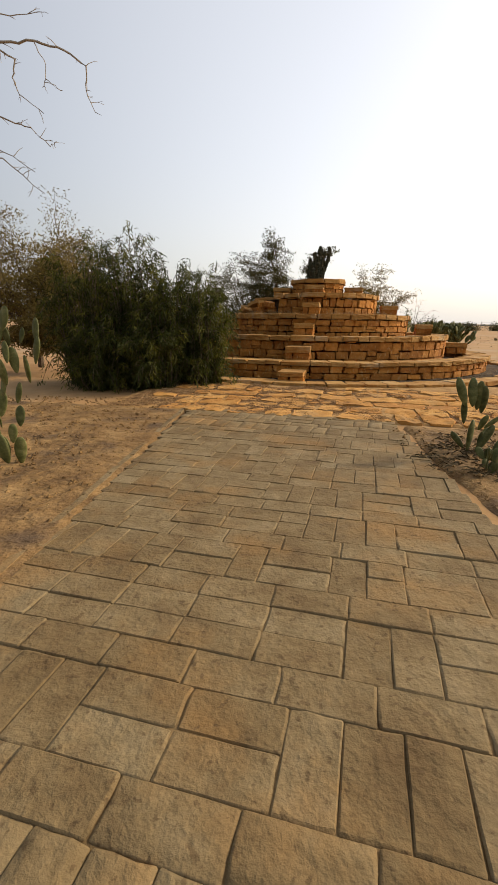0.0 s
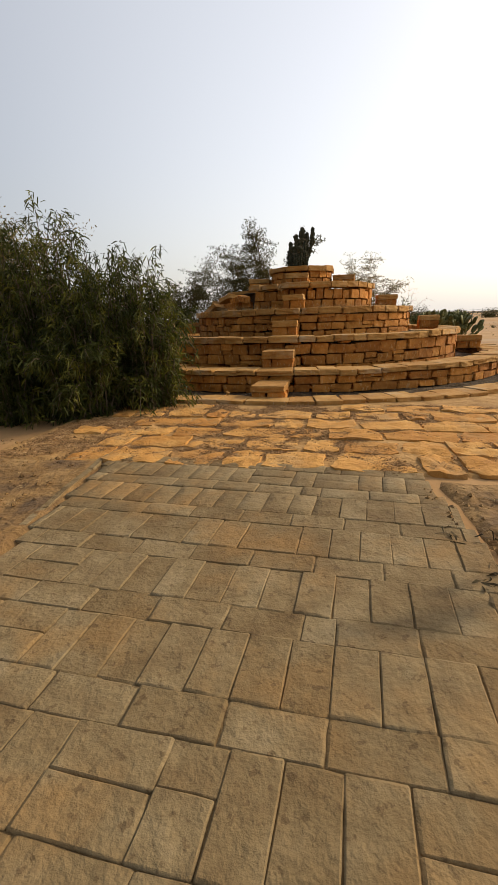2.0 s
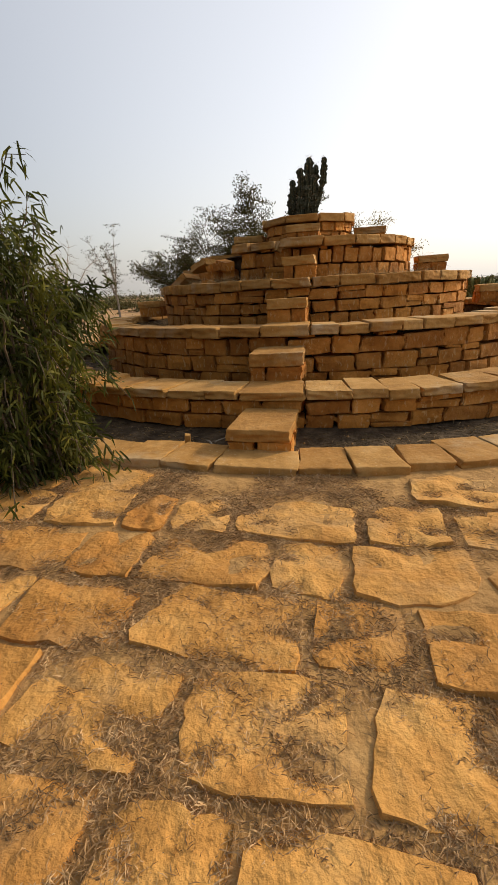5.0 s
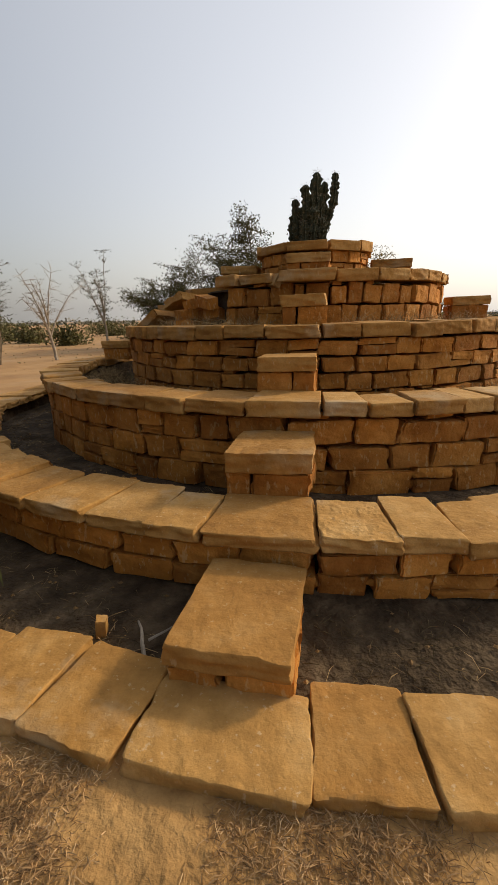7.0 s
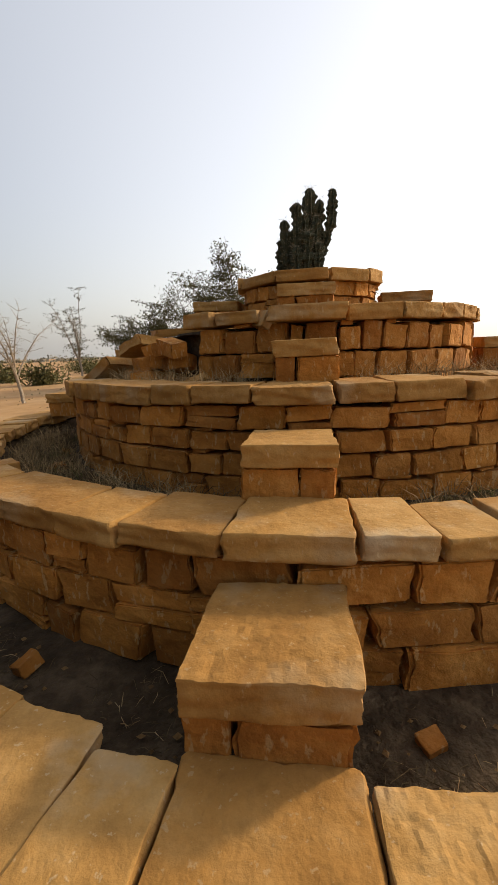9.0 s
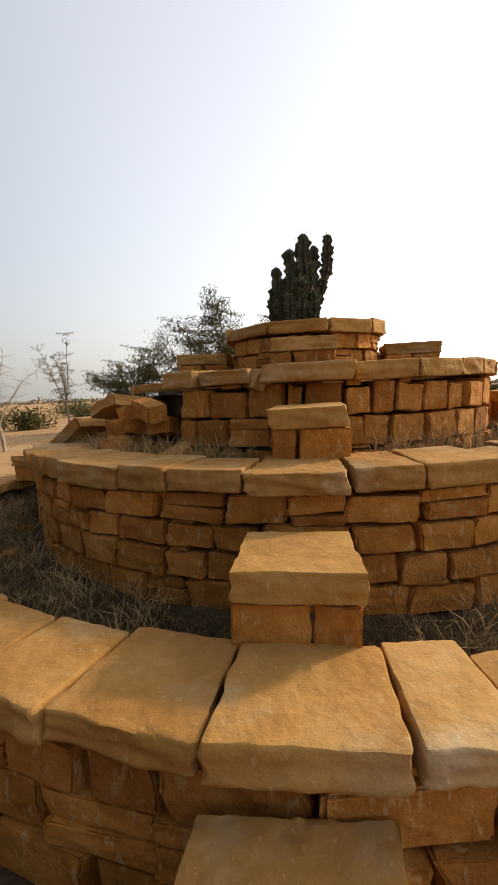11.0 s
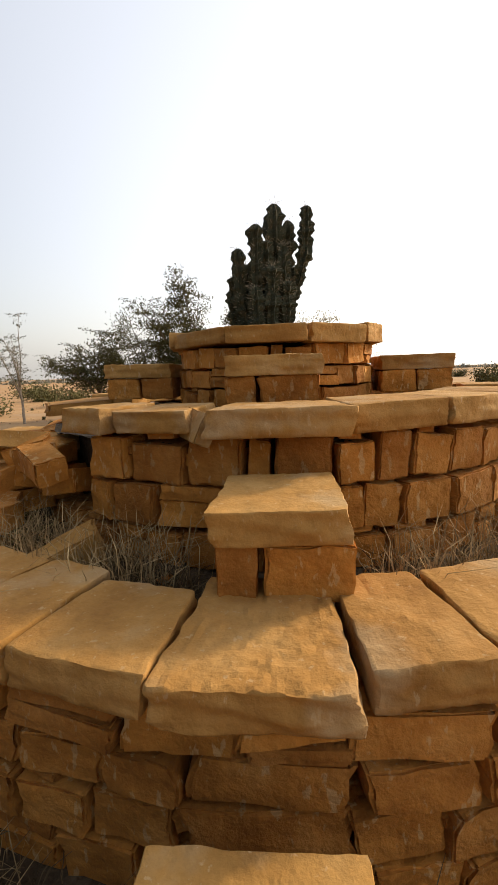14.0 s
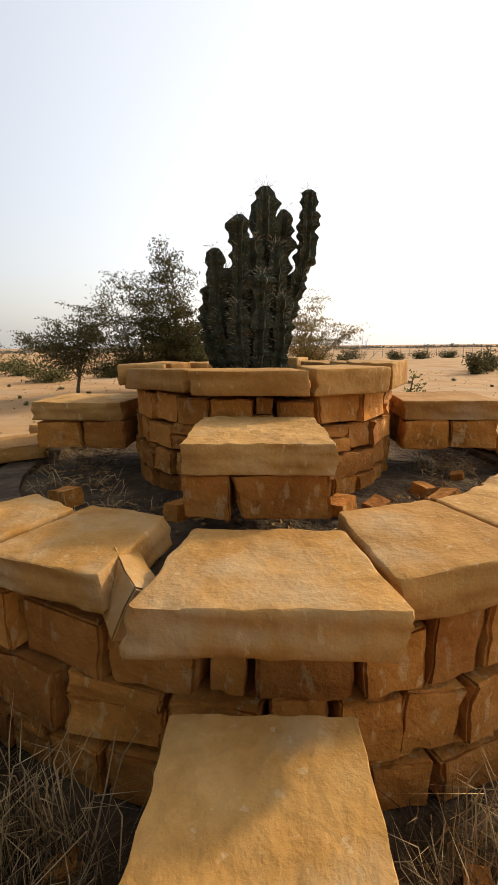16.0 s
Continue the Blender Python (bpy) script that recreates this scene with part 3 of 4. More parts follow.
# trees beyond the mound
branch_tree("acacia_tree", -4.5, 42, -0.2, 5.6, 2.6, 0.12, M_ACACIA, M_BARK, "small thorny acacia with an airy grey-green crown", 0.15, 0.4, 9, 0.4, 0.28, 10, group="acacias", clump=0.17)
branch_tree("acacia_tree", 2.4, 42, -0.2, 8.0, 3.2, 0.2, M_ACACIA, M_BARK, "large dark acacia with flat spreading tiers of foliage", 0.15, 0.4, 28, 0.25, 0.14, 13, group="acacias", clump=0.17)
branch_tree("acacia_tree", -0.8, 43, -0.2, 5.6, 3.6, 0.15, M_ACACIA, M_BARK, "wide low dark acacia with spreading tiers", 0.15, 0.4, 10, 0.25, 0.14, 12, group="acacias", clump=0.17)
branch_tree("acacia_tree", 11.5, 45, -0.2, 6.3, 2.9, 0.12, M_DRYLEAF, M_BARK, "sparse half-dry acacia with a thin crown", 0.15, 0.4, 8, 0.35, 0.2, 11, group="acacias", clump=0.17)
branch_tree("thin_tree", -8.4, 40, -0.2, 6.4, 1.6, 0.09, M_ACACIA, M_PALEBARK, "slender young tree with thin upright branches and few leaves", 0.10, 0.4, 3, 0.4, 0.25, 6, group="thin trees", clump=0.1)
branch_tree("thin_tree", -8.3, 31, -0.2, 4.3, 1.5, 0.09, M_DRYLEAF, M_PALEBARK, "nearly bare pale-barked young tree in sand", 0.05, 0.4, 1, 0.45, 0.35, 7, group="thin trees", clump=0.1)
branch_tree("thin_tree", -10.2, 29, -0.2, 4.3, 1.9, 0.10, M_ACACIA, M_BARK, "small forked desert tree with thin leafage in sand", 0.08, 0.4, 3, 0.5, 0.3, 6, group="thin trees", clump=0.1)
branch_tree("bare_tree", 15.5, 45, -0.2, 3.8, 1.6, 0.05, M_DRYLEAF, M_PALEBARK, "small bare leafless tree on the plain", 0.04, 0.4, 0, 0.4, 0.2, 6, clump=0.1)


def shrub(x, y, r, h, label, mat=M_SHRUB, n=420, leaf=0.12, name="desert_shrub"):
    root = tagged(new(name), label, "shrub", "desert shrubs")
    root.location = (x, y, ground_height(x, y))
    wood, leaves = Soup(), Soup()
    for i in range(14):
        a, e = rng.uniform(0, 6.28), rng.uniform(0.3, 1.3)
        d = Vector((math.cos(a) * math.cos(e) * r, math.sin(a) * math.cos(e) * r, math.sin(e) * h))
        pts, _ = limb(wood, Vector((0, 0, -0.05)), d.normalized(), d.length * rng.uniform(0.8, 1.1), 0.02 * h, 0.15, 5, 0, 4)
        for p in pts[1:]:
            for k in range(n // 70):
                leaves.blade(p + rvec(0.22 * r), rvec().normalized(), leaf * rng.uniform(0.6, 1.3), leaf * 0.45, rvec(0.02))
    wood.make("woody_stem", M_BARK, root)
    leaves.make("foliage", mat, root)


shrub(7.6, 24, 0.6, 2.3, "fresh green leafy shrub beside the stone terraces", M_GREENGRASS, 1400, 0.11)
for x, y, r, h in ((-14, 47, 2.2, 1.5), (-19, 52, 2.6, 1.7), (-9.5, 56, 2.6, 1.4), (-24, 58, 3, 1.8), (-15, 66, 3, 1.6), (-5, 62, 2.6, 1.4), (-30, 64, 3.2, 1.8), (-3, 72, 3, 1.5), (-36, 75, 3.5, 2.2), (-21, 80, 4, 2),
                   (33, 56, 2.2, 2.6), (37, 60, 2.4, 2.4), (44, 96, 2.2, 1.8), (30, 88, 1.6, 1.3), (52, 100, 2.6, 1.9), (62, 106, 2.4, 1.7), (24, 92, 1.5, 1.2), (40, 108, 3, 3.2), (70, 96, 2.2, 1.6)):
    shrub(x, y, r, h, "low grey-green desert shrub on the sandy plain", M_SHRUB, 1500, 0.28)
for j in range(22):
    shrub(rng.uniform(8, 40) if j % 2 else rng.uniform(-22, -3), rng.uniform(24, 60), rng.uniform(0.12, 0.3), rng.uniform(0.12, 0.3), "tiny dark dry shrub on the sand", M_SHRUB, 280, 0.07)

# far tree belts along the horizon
for x0, x1, y, h, lab in ((-260, 30, 300, 5.0, "far belt of low trees along the horizon, distance haze in their colour"), (120, 420, 360, 4.0, "far belt of low trees along the horizon, distance haze in their colour")):
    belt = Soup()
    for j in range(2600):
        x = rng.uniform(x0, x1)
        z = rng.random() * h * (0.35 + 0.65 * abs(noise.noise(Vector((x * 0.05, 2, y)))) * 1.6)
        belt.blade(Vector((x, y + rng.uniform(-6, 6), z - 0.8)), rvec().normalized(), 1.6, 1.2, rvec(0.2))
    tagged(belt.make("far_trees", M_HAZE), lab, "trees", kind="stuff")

# far fence
fence = tagged(new("far_fence"), "long grey metal post fence across the far plain", "fence")
post_me = bpy.data.meshes.new("post")
bm = bmesh.new()
bmesh.ops.create_cone(bm, cap_ends=True, segments=6, radius1=0.07, radius2=0.06, depth=2.2)
bm.to_mesh(post_me)
bm.free()
post_me.materials.append(M_METAL)
fa, fb = Vector((18, 128, 0)), Vector((150, 104, 0))
for j in range(60):
    p = fa.lerp(fb, j / 59)
    piece("post", post_me, fence, pose(p.x, p.y, ground_height(p.x, p.y) + 1.0))
for z in (0.6, 1.2, 1.8):
    rail = Soup()
    rail.tube([fa.lerp(fb, j / 59) + Vector((0, 0, ground_height(*fa.lerp(fb, j / 59).xy) + z)) for j in range(60)], [0.035] * 60, 4)
    rail.make("rail", M_METAL, fence)


# the tall column cactus on the top
def cactus_stem(parent, pts, r):
    soup, n, sides = Soup(), 40, 14
    path = []
    for i in range(n + 1):
        t = i / n * (len(pts) - 1)
        k = min(int(t), len(pts) - 2)
        path.append(Vector(pts[k]).lerp(Vector(pts[k + 1]), t - k))
    off = rng.random() * 30
    for i, p in enumerate(path):
        t = i / n
        a, b = frame_of(path[min(i + 1, n)] - path[max(i - 1, 0)])
        rr = 0.8 * r * (0.72 + 0.35 * math.sin(min(t * 1.25, 1) * 2.2)) * (1 + 0.13 * math.sin(t * 21 + off) + 0.10 * math.sin(t * 67 + off)) * (1 if t < 0.93 else math.sqrt(max(1 - ((t - 0.93) / 0.075) ** 2, 0.02)))
        for s in range(sides):
            g = 2 * math.pi * s / sides
            rib = 1.2 if s % 2 else 0.66
            nz = 1 + 0.55 * noise.noise(p * 24 + Vector((math.cos(g), math.sin(g), off)))
            soup.v.append(tuple(p + (a * math.cos(g) + b * math.sin(g)) * rr * rib * nz))
    for i in range(n):
        for s in range(sides):
            q, w = i * sides + s, i * sides + (s + 1) % sides
            soup.f.append((q, w, w + sides, q + sides))
    soup.f.append(tuple(n * sides + s for s in range(sides)))
    soup.make("stem", M_CACTUS, parent)
    return path


cactus = tagged(new("column_cactus"), "tall dark clustered column cactus with knobbly ribbed stems", "cactus")
cactus.location = (2.22, 16.1, 2.5)
CACTUS = [((0.0, 0.0, 0), (0.08, 0.0, 0.6), (0.10, 0.0, 1.32), 0.085), ((-0.10, -0.05, 0), (-0.22, -0.05, 0.5), (-0.23, -0.04, 0.94), 0.07),
          ((-0.05, -0.08, 0), (-0.09, -0.1, 0.6), (-0.08, -0.08, 1.13), 0.065), ((0.1, 0.02, 0), (0.2, 0.05, 0.55), (0.23, 0.04, 1.2), 0.075),
          ((0.14, 0.0, 0), (0.24, 0.0, 0.5), (0.33, 0.0, 0.82), 0.055), ((0.29, 0.0, 0.62), (0.38, 0.0, 0.95), (0.39, 0.0, 1.31), 0.062),
          ((0.02, -0.12, 0), (0.03, -0.16, 0.4), (0.05, -0.15, 0.78), 0.075), ((-0.15, 0.02, 0), (-0.27, 0.03, 0.4), (-0.27, 0.02, 0.72), 0.06),
          ((0.12, -0.1, 0), (0.17, -0.13, 0.35), (0.18, -0.12, 0.66), 0.07), ((-0.06, -0.14, 0), (-0.1, -0.18, 0.3), (-0.11, -0.17, 0.6), 0.065),
          ((0.05, 0.12, 0), (0.05, 0.16, 0.5), (0.0, 0.16, 1.0), 0.08), ((-0.12, 0.1, 0), (-0.17, 0.12, 0.4), (-0.15, 0.12, 0.85), 0.07),
          ((0.16, 0.12, 0), (0.2, 0.15, 0.4), (0.2, 0.14, 0.8), 0.07), ((0.03, -0.03, 0), (0.02, -0.06, 0.5), (0.0, -0.06, 1.0), 0.085), ((0.12, -0.04, 0), (0.15, -0.05, 0.5), (0.16, -0.05, 0.98), 0.075)]
spines = Soup()
for *pts, r in CACTUS:
    path = cactus_stem(cactus, pts, r)
    for p in path[4:]:
        for e in range(9):
            d = rvec().normalized()
            d.z = abs(d.z) * 0.5
            spines.blade(p + d * r * 0.8, d.normalized(), r * 0.55, 0.0025, rvec(0.004))
    for e in range(22):
        d = (rvec() + Vector((0, 0, 0.9))).normalized()
        spines.blade(path[-1] - Vector((0, 0, 0.03)), d, r * 1.1, 0.0022, rvec(0.005))
tagged(spines.make("spine_cover", M_SPINE, cactus), kind="stuff")


# prickly pears
def pad_mesh(seed, w, h):
    bm = bmesh.new()
    bmesh.ops.create_uvsphere(bm, u_segments=14, v_segments=9, radius=0.5)
    for v in bm.verts:
        z = v.co.z + 0.5
        k = 0.62 + 0.6 * z - 0.22 * z * z
        v.co = Vector((v.co.x * w * k, v.co.y * 0.035 + 0.02 * h * noise.noise(v.co * 2 + Vector((seed, 0, 0))), z * h))
    me = bpy.data.meshes.new("pad")
    bm.to_mesh(me)
    bm.free()
    me.materials.append(M_PAD)
    me.shade_smooth()
    return me


PADS = [pad_mesh(i, 0.15, 0.24) for i in range(4)]


def standing_pear(x, y, pads, label, seed, slim=1.0):
    """A prickly pear given pad by pad: foot x, foot z, height, lean."""
    r = random.Random(seed)
    root = tagged(new("prickly_pear"), label, "cactus", "prickly pears")
    root.location = (x, y, -0.02)
    for px, pz, h, lean in pads:
        s = h / 0.215
        piece("pad", r.choice(PADS), root, pose(px, r.uniform(-0.1, 0.1), pz, r.uniform(-12, 12), lean, r.uniform(-45, 45)) @ Matrix.Diagonal((s * slim * r.uniform(0.8, 1.1), s * 0.9, s, 1)))


def prickly_pear(x, y, size, starts, levels, label, seed):
    r = random.Random(seed)
    root = tagged(new("prickly_pear"), label, "cactus", "prickly pears")
    root.location = (x, y, -0.02)

    def grow(p, rx, ry, rz, level):
        s = size * r.uniform(0.75, 1.15)
        m = Matrix.Translation(p) @ pose(0, 0, 0, rx, ry, rz) @ Matrix.Scale(s, 4)
        piece("pad", r.choice(PADS), root, m)
        if level <= 0:
            return
        for k in range(r.choice((1, 2, 2, 3))):
            side = r.uniform(-0.055, 0.055)
            q = m @ Vector((side, 0, 0.205))
            grow(q, rx * 0.5 + r.uniform(-28, 28), ry * 0.6 + side * 520 + r.uniform(-10, 10), rz + r.uniform(-55, 55), level - 1)

    for k in range(starts):
        grow(Vector((r.uniform(-0.12, 0.12) * size, r.uniform(-0.12, 0.12) * size, 0)), r.uniform(-20, 20), r.uniform(-25, 25), r.uniform(0, 180), levels)


standing_pear(-2.11, 4.12, ((0.09, 0.0, 0.26, 3), (0.11, 0.25, 0.17, 5), (0.17, 0.4, 0.18, 2), (0.0, 0.08, 0.19, -10), (-0.03, 0.37, 0.13, 4), (-0.06, 0.24, 0.16, -6), (0.0, 0.02, 0.3, -14), (-0.03, 0.48, 0.24, 6),
                            (0.14, 0.61, 0.19, 14), (0.03, 0.68, 0.22, 0), (0.26, 0.8, 0.25, 12), (0.09, 0.79, 0.24, -4), (0.35, 0.98, 0.24, 10), (0.38, 1.17, 0.21, -5), (0.2, 0.9, 0.22, -6), (0.1, 1.14, 0.16, -5), (0.12, 1.28, 0.2, 10),
                            (0.21, 1.17, 0.13, 6), (0.17, 1.0, 0.18, -8), (-0.05, 0.83, 0.22, 5), (-0.07, 1.16, 0.19, 0), (0.03, 1.18, 0.15, 3)), "tall green prickly pear with flat oval pads in the earth bed", 11, 0.78)
standing_pear(2.7, 4.84, ((-0.03, 0.0, 0.36, -10), (-0.1, 0.32, 0.25, -5), (-0.17, 0.54, 0.29, -20), (-0.11, 0.54, 0.28, -5), (-0.05, 0.5, 0.29, 3), (0.0, 0.47, 0.28, 5), (0.05, 0.58, 0.12, 15), (0.0, 0.28, 0.18, 22), (0.07, 0.3, 0.18, 45),
                          (0.02, 0.02, 0.32, 24), (0.17, 0.0, 0.22, 25), (-0.1, 0.06, 0.2, -40), (0.12, 0.0, 0.26, 12), (0.05, 0.0, 0.24, 5)), "grey-green prickly pear with narrow upright pads in the bed", 5, 0.55)
prickly_pear(2.6, 4.2, 0.6, 4, 1, "low withered prickly pear pads lying in litter", 8)
for x, y in ((8.4, 20.2), (9.5, 20.6)):
    prickly_pear(x - 0.6, y, 1.45, 5, 4, "dark upright prickly pear beside the mound", int(x * 10))

# bare overhanging tree beside the path
bare = tagged(new("bare_tree"), "leafless grey tree with thin drooping twigs over the path", "tree")
bare.location = (-3.9, 4.0, -0.05)
wood = Soup()
trunk_pts, _ = limb(wood, Vector((0, 0, 0)), Vector((0.05, 0, 1)), 3.0, 0.09, 0.05, 6, 0, 7, 0.6)
top = tuple(trunk_pts[-1])
for thick, way in ((0.022, (top, (1.2, 0, 3.52), (2.25, 0, 3.41), (2.51, 0, 3.41), (2.72, 0, 3.36), (2.87, 0, 3.25), (2.86, 0, 3.1), (2.92, 0, 2.96))),
                   (0.016, (top, (1.2, 0.1, 3.35), (2.2, 0.05, 3.38), (2.34, 0, 3.3), (2.3, 0, 3.18), (2.35, 0, 3.07), (2.52, 0, 2.95))),
                   (0.015, (top, (1.2, -0.1, 2.95), (2.0, 0, 2.98), (2.24, 0, 2.9), (2.4, 0, 2.85), (2.54, 0, 2.73), (2.6, 0, 2.76))), (0.014, (top, (1.2, 0, 2.6), (2.0, 0, 2.75), (2.18, 0, 2.69), (2.4, 0, 2.55))),
                   (0.014, (top, (1.3, 0.15, 2.7), (2.1, 0.1, 2.68), (2.25, 0.1, 2.55), (2.42, 0.1, 2.42))), (0.016, (top, (1.2, 0, 3.7), (2.27, 0, 3.57), (2.53, 0, 3.59))),
                   (0.006, ((2.49, 0, 3.41), (2.57, 0, 3.29), (2.56, 0, 3.17), (2.52, 0.02, 3.13))), (0.005, ((2.56, 0, 3.17), (2.62, -0.02, 3.13), (2.68, 0, 3.1)))):
    knots = [Vector(w) for w in way]
    bp = []
    for p, q in zip(knots, knots[1:]):
        bp += [p.lerp(q, k / 4) + rvec(0.008) for k in range(4)]
    bp.append(knots[-1])
    wood.tube(bp, [max(0.6 * thick * (1 - 0.85 * k / len(bp)), 0.0025) for k in range(len(bp))], 5)
    for q in bp[8:]:
        if rng.random() < 0.55:
            tp, td = limb(wood, q, (Vector((0.4, 0, 0.1)) + rvec(0.9)).normalized(), rng.uniform(0.03, 0.13), 0.003, 0.25, 4, 0.1, 4, 0.4)
            if rng.random() < 0.4:
                limb(wood, tp[2], (td + rvec(0.9)).normalized(), rng.uniform(0.02, 0.06), 0.002, 0.25, 3, 0.1, 3, 0.5)
wood.make("trunk", M_PALEBARK, bare)


dry_branch = tagged(new("dry_branch"), "bleached dead branch lying in the terrace litter", "branch")
dry_branch.location = (0.6, 10.36, 0.06)
wood = Soup()
limb(wood, Vector((0.02, -0.25, 0)), Vector((-0.1, 1, 0.12)), 0.5, 0.014, 0.12, 7, 0.02, 6, 0.4)
limb(wood, Vector((0.0, -0.05, 0.03)), Vector((0.7, 0.6, 0.1)), 0.22, 0.008, 0.15, 5, 0, 5, 0.4)
wood.make("twig", M_PALEBARK, dry_branch)

# ---- grass ----
def tufts(name, spots, mat, label, h0, h1, blades, lie=0.0, spread=0.05, width=0.004):
    s = Soup()
    for p, n in spots:
        for b in range(max(1, int(blades * n))):
            d = Vector((rng.gauss(0, 0.5 + lie), rng.gauss(0, 0.5 + lie), 1.0 - 0.7 * min(lie, 1)))
            d.normalize()
            ln = rng.uniform(h0, h1)
            o = Vector((rng.gauss(0, spread), rng.gauss(0, spread), 0))
            s.blade(p + o, d, ln, width * rng.uniform(0.7, 1.3), Vector((rng.gauss(0, 0.2), rng.gauss(0, 0.2), -0.25)) * ln)
    tagged(s.make(name, mat), label, "grass", kind="stuff")


def ring_spots(r0, r1, z, deg0, deg1, n, step_half=4.5):
    out = []
    for j in range(n):
        dg = rng.uniform(deg0, deg1)
        r = rng.uniform(r0, r1)
        if abs(dg) * r * 0.01745 > 0.36:
            out.append((polar(r, radians(dg), z), 1))
    return out


tufts("dry_grass", ring_spots(2.12, 2.6, 1.37, -75, -8, 110) + ring_spots(2.12, 2.5, 1.37, 8, 90, 70), M_STRAW, "tall dry straw-coloured grass on the upper terrace", 0.2, 0.55, 14, -0.22, 0.05)
tufts("dry_grass", ring_spots(2.12, 2.6, 1.37, -75, -8, 260) + ring_spots(2.12, 2.55, 1.37, 8, 90, 170), M_WEED, "dense tangle of weathered brown grass on the upper terrace, shade in its colour", 0.08, 0.34, 16, 0.25, 0.05)
tufts("green_grass", ring_spots(2.15, 2.6, 1.37, -65, -20, 40), M_GREENGRASS, "tufts of green grass among dry stalks", 0.1, 0.26, 16, 0.1, 0.04)
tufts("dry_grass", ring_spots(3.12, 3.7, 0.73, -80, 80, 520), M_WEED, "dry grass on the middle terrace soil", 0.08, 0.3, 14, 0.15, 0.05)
tufts("dry_grass", ring_spots(3.1, 3.7, 0.73, -85, -14, 150) + ring_spots(3.1, 3.6, 0.73, 9, 50, 40), M_STRAW, "straw-coloured grass along the foot of the middle wall", 0.1, 0.36, 14, 0.0, 0.05)
tufts("green_grass", ring_spots(3.12, 3.5, 0.73, -80, 60, 170), M_GREENGRASS, "low green grass at the wall foot", 0.05, 0.18, 12, 0.2, 0.04)
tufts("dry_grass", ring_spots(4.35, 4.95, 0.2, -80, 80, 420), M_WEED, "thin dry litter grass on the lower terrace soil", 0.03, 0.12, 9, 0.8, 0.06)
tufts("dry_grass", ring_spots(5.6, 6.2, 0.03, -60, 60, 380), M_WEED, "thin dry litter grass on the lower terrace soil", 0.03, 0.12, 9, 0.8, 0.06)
tufts("dry_grass", ring_spots(4.35, 4.95, 0.2, -80, 80, 90) + ring_spots(5.6, 6.2, 0.03, -60, 60, 90), M_STRAW, "pale straw litter scattered on the dark terrace soil", 0.03, 0.14, 7, 0.9, 0.07)
tufts("dry_grass", ring_spots(1.05, 1.5, 2.03, -120, 120, 110), M_STRAW, "sparse dry grass round the top planter", 0.04, 0.16, 10, 0.4, 0.04)

# ---- paving ----
# fan of rough flagstones between the path and the mound
U, V = SIDE, -DIR                       # across the path, along it towards the mound
EDGE = C + DIR * 9.62                   # the path's far end on the stairs' line


def lift(p):
    k = min(max((9.3 - (p - C).xy.length) / 2.3, 0), 1)
    return 0.042 * k * k * (3 - 2 * k)


def flag_mesh(seed, w, d):
    r = random.Random(seed)
    bm = bmesh.new()
    n, off = 24, Vector((seed * 1.7, 0, 0))
    rings = []
    corners = []
    for sx, sy in ((1, 1), (-1, 1), (-1, -1), (1, -1)):
        p = Vector((sx * r.uniform(0.84, 1.06), sy * r.uniform(0.84, 1.06)))
        if r.random() < 0.3:
            a, b = Vector((p.x * r.uniform(0.35, 0.8), p.y)), Vector((p.x, p.y * r.uniform(0.35, 0.8)))
            corners += [b, a] if sx * sy > 0 else [a, b]
        else:
            corners.append(p)

    def reach(c, s):
        for p, q in zip(corners, corners[1:] + corners[:1]):
            e = q - p
            det = c * -e.y + e.x * s
            if abs(det) > 1e-9:
                t, k = (p.x * -e.y + e.x * p.y) / det, (c * p.y - s * p.x) / det
                if t > 0 and -0.001 <= k <= 1.001:
                    return t
        return 0.9

    for q0, z in ((0.0, 0.014), (0.5, 0.014), (0.86, 0.014), (0.985, 0.012), (1.0, 0.002), (1.01, -0.03)):
        row = []
        for k in range(n if q0 else 1):
            a = 2 * math.pi * k / n
            c, s = math.cos(a), math.sin(a)
            q = reach(c, s) * (0.99 + 0.15 * noise.noise(Vector((c * 6, s * 6, 3)) + off))
            p = Vector((c * q * q0 * w / 2, s * q * q0 * d / 2, 0))
            row.append(bm.verts.new(p + Vector((0, 0, z + (0.02 * noise.noise(p * 3 + off) + 0.009 * round(1.8 * noise.noise(p * 3.4 + off)) if z > 0.005 else 0)))))
        rings.append(row)
    for k in range(n):
        bm.faces.new((rings[0][0], rings[1][k], rings[1][(k + 1) % n]))
        for a, b in zip(rings[1:], rings[2:]):
            bm.faces.new((a[k], b[k], b[(k + 1) % n], a[(k + 1) % n]))
    bmesh.ops.recalc_face_normals(bm, faces=bm.faces[:])
    me = bpy.data.meshes.new("flagstone")
    bm.to_mesh(me)
    bm.free()
    me.materials.append(M_FLAG)
    me.shade_smooth()
    me.set_sharp_from_angle(angle=radians(35))
    return me


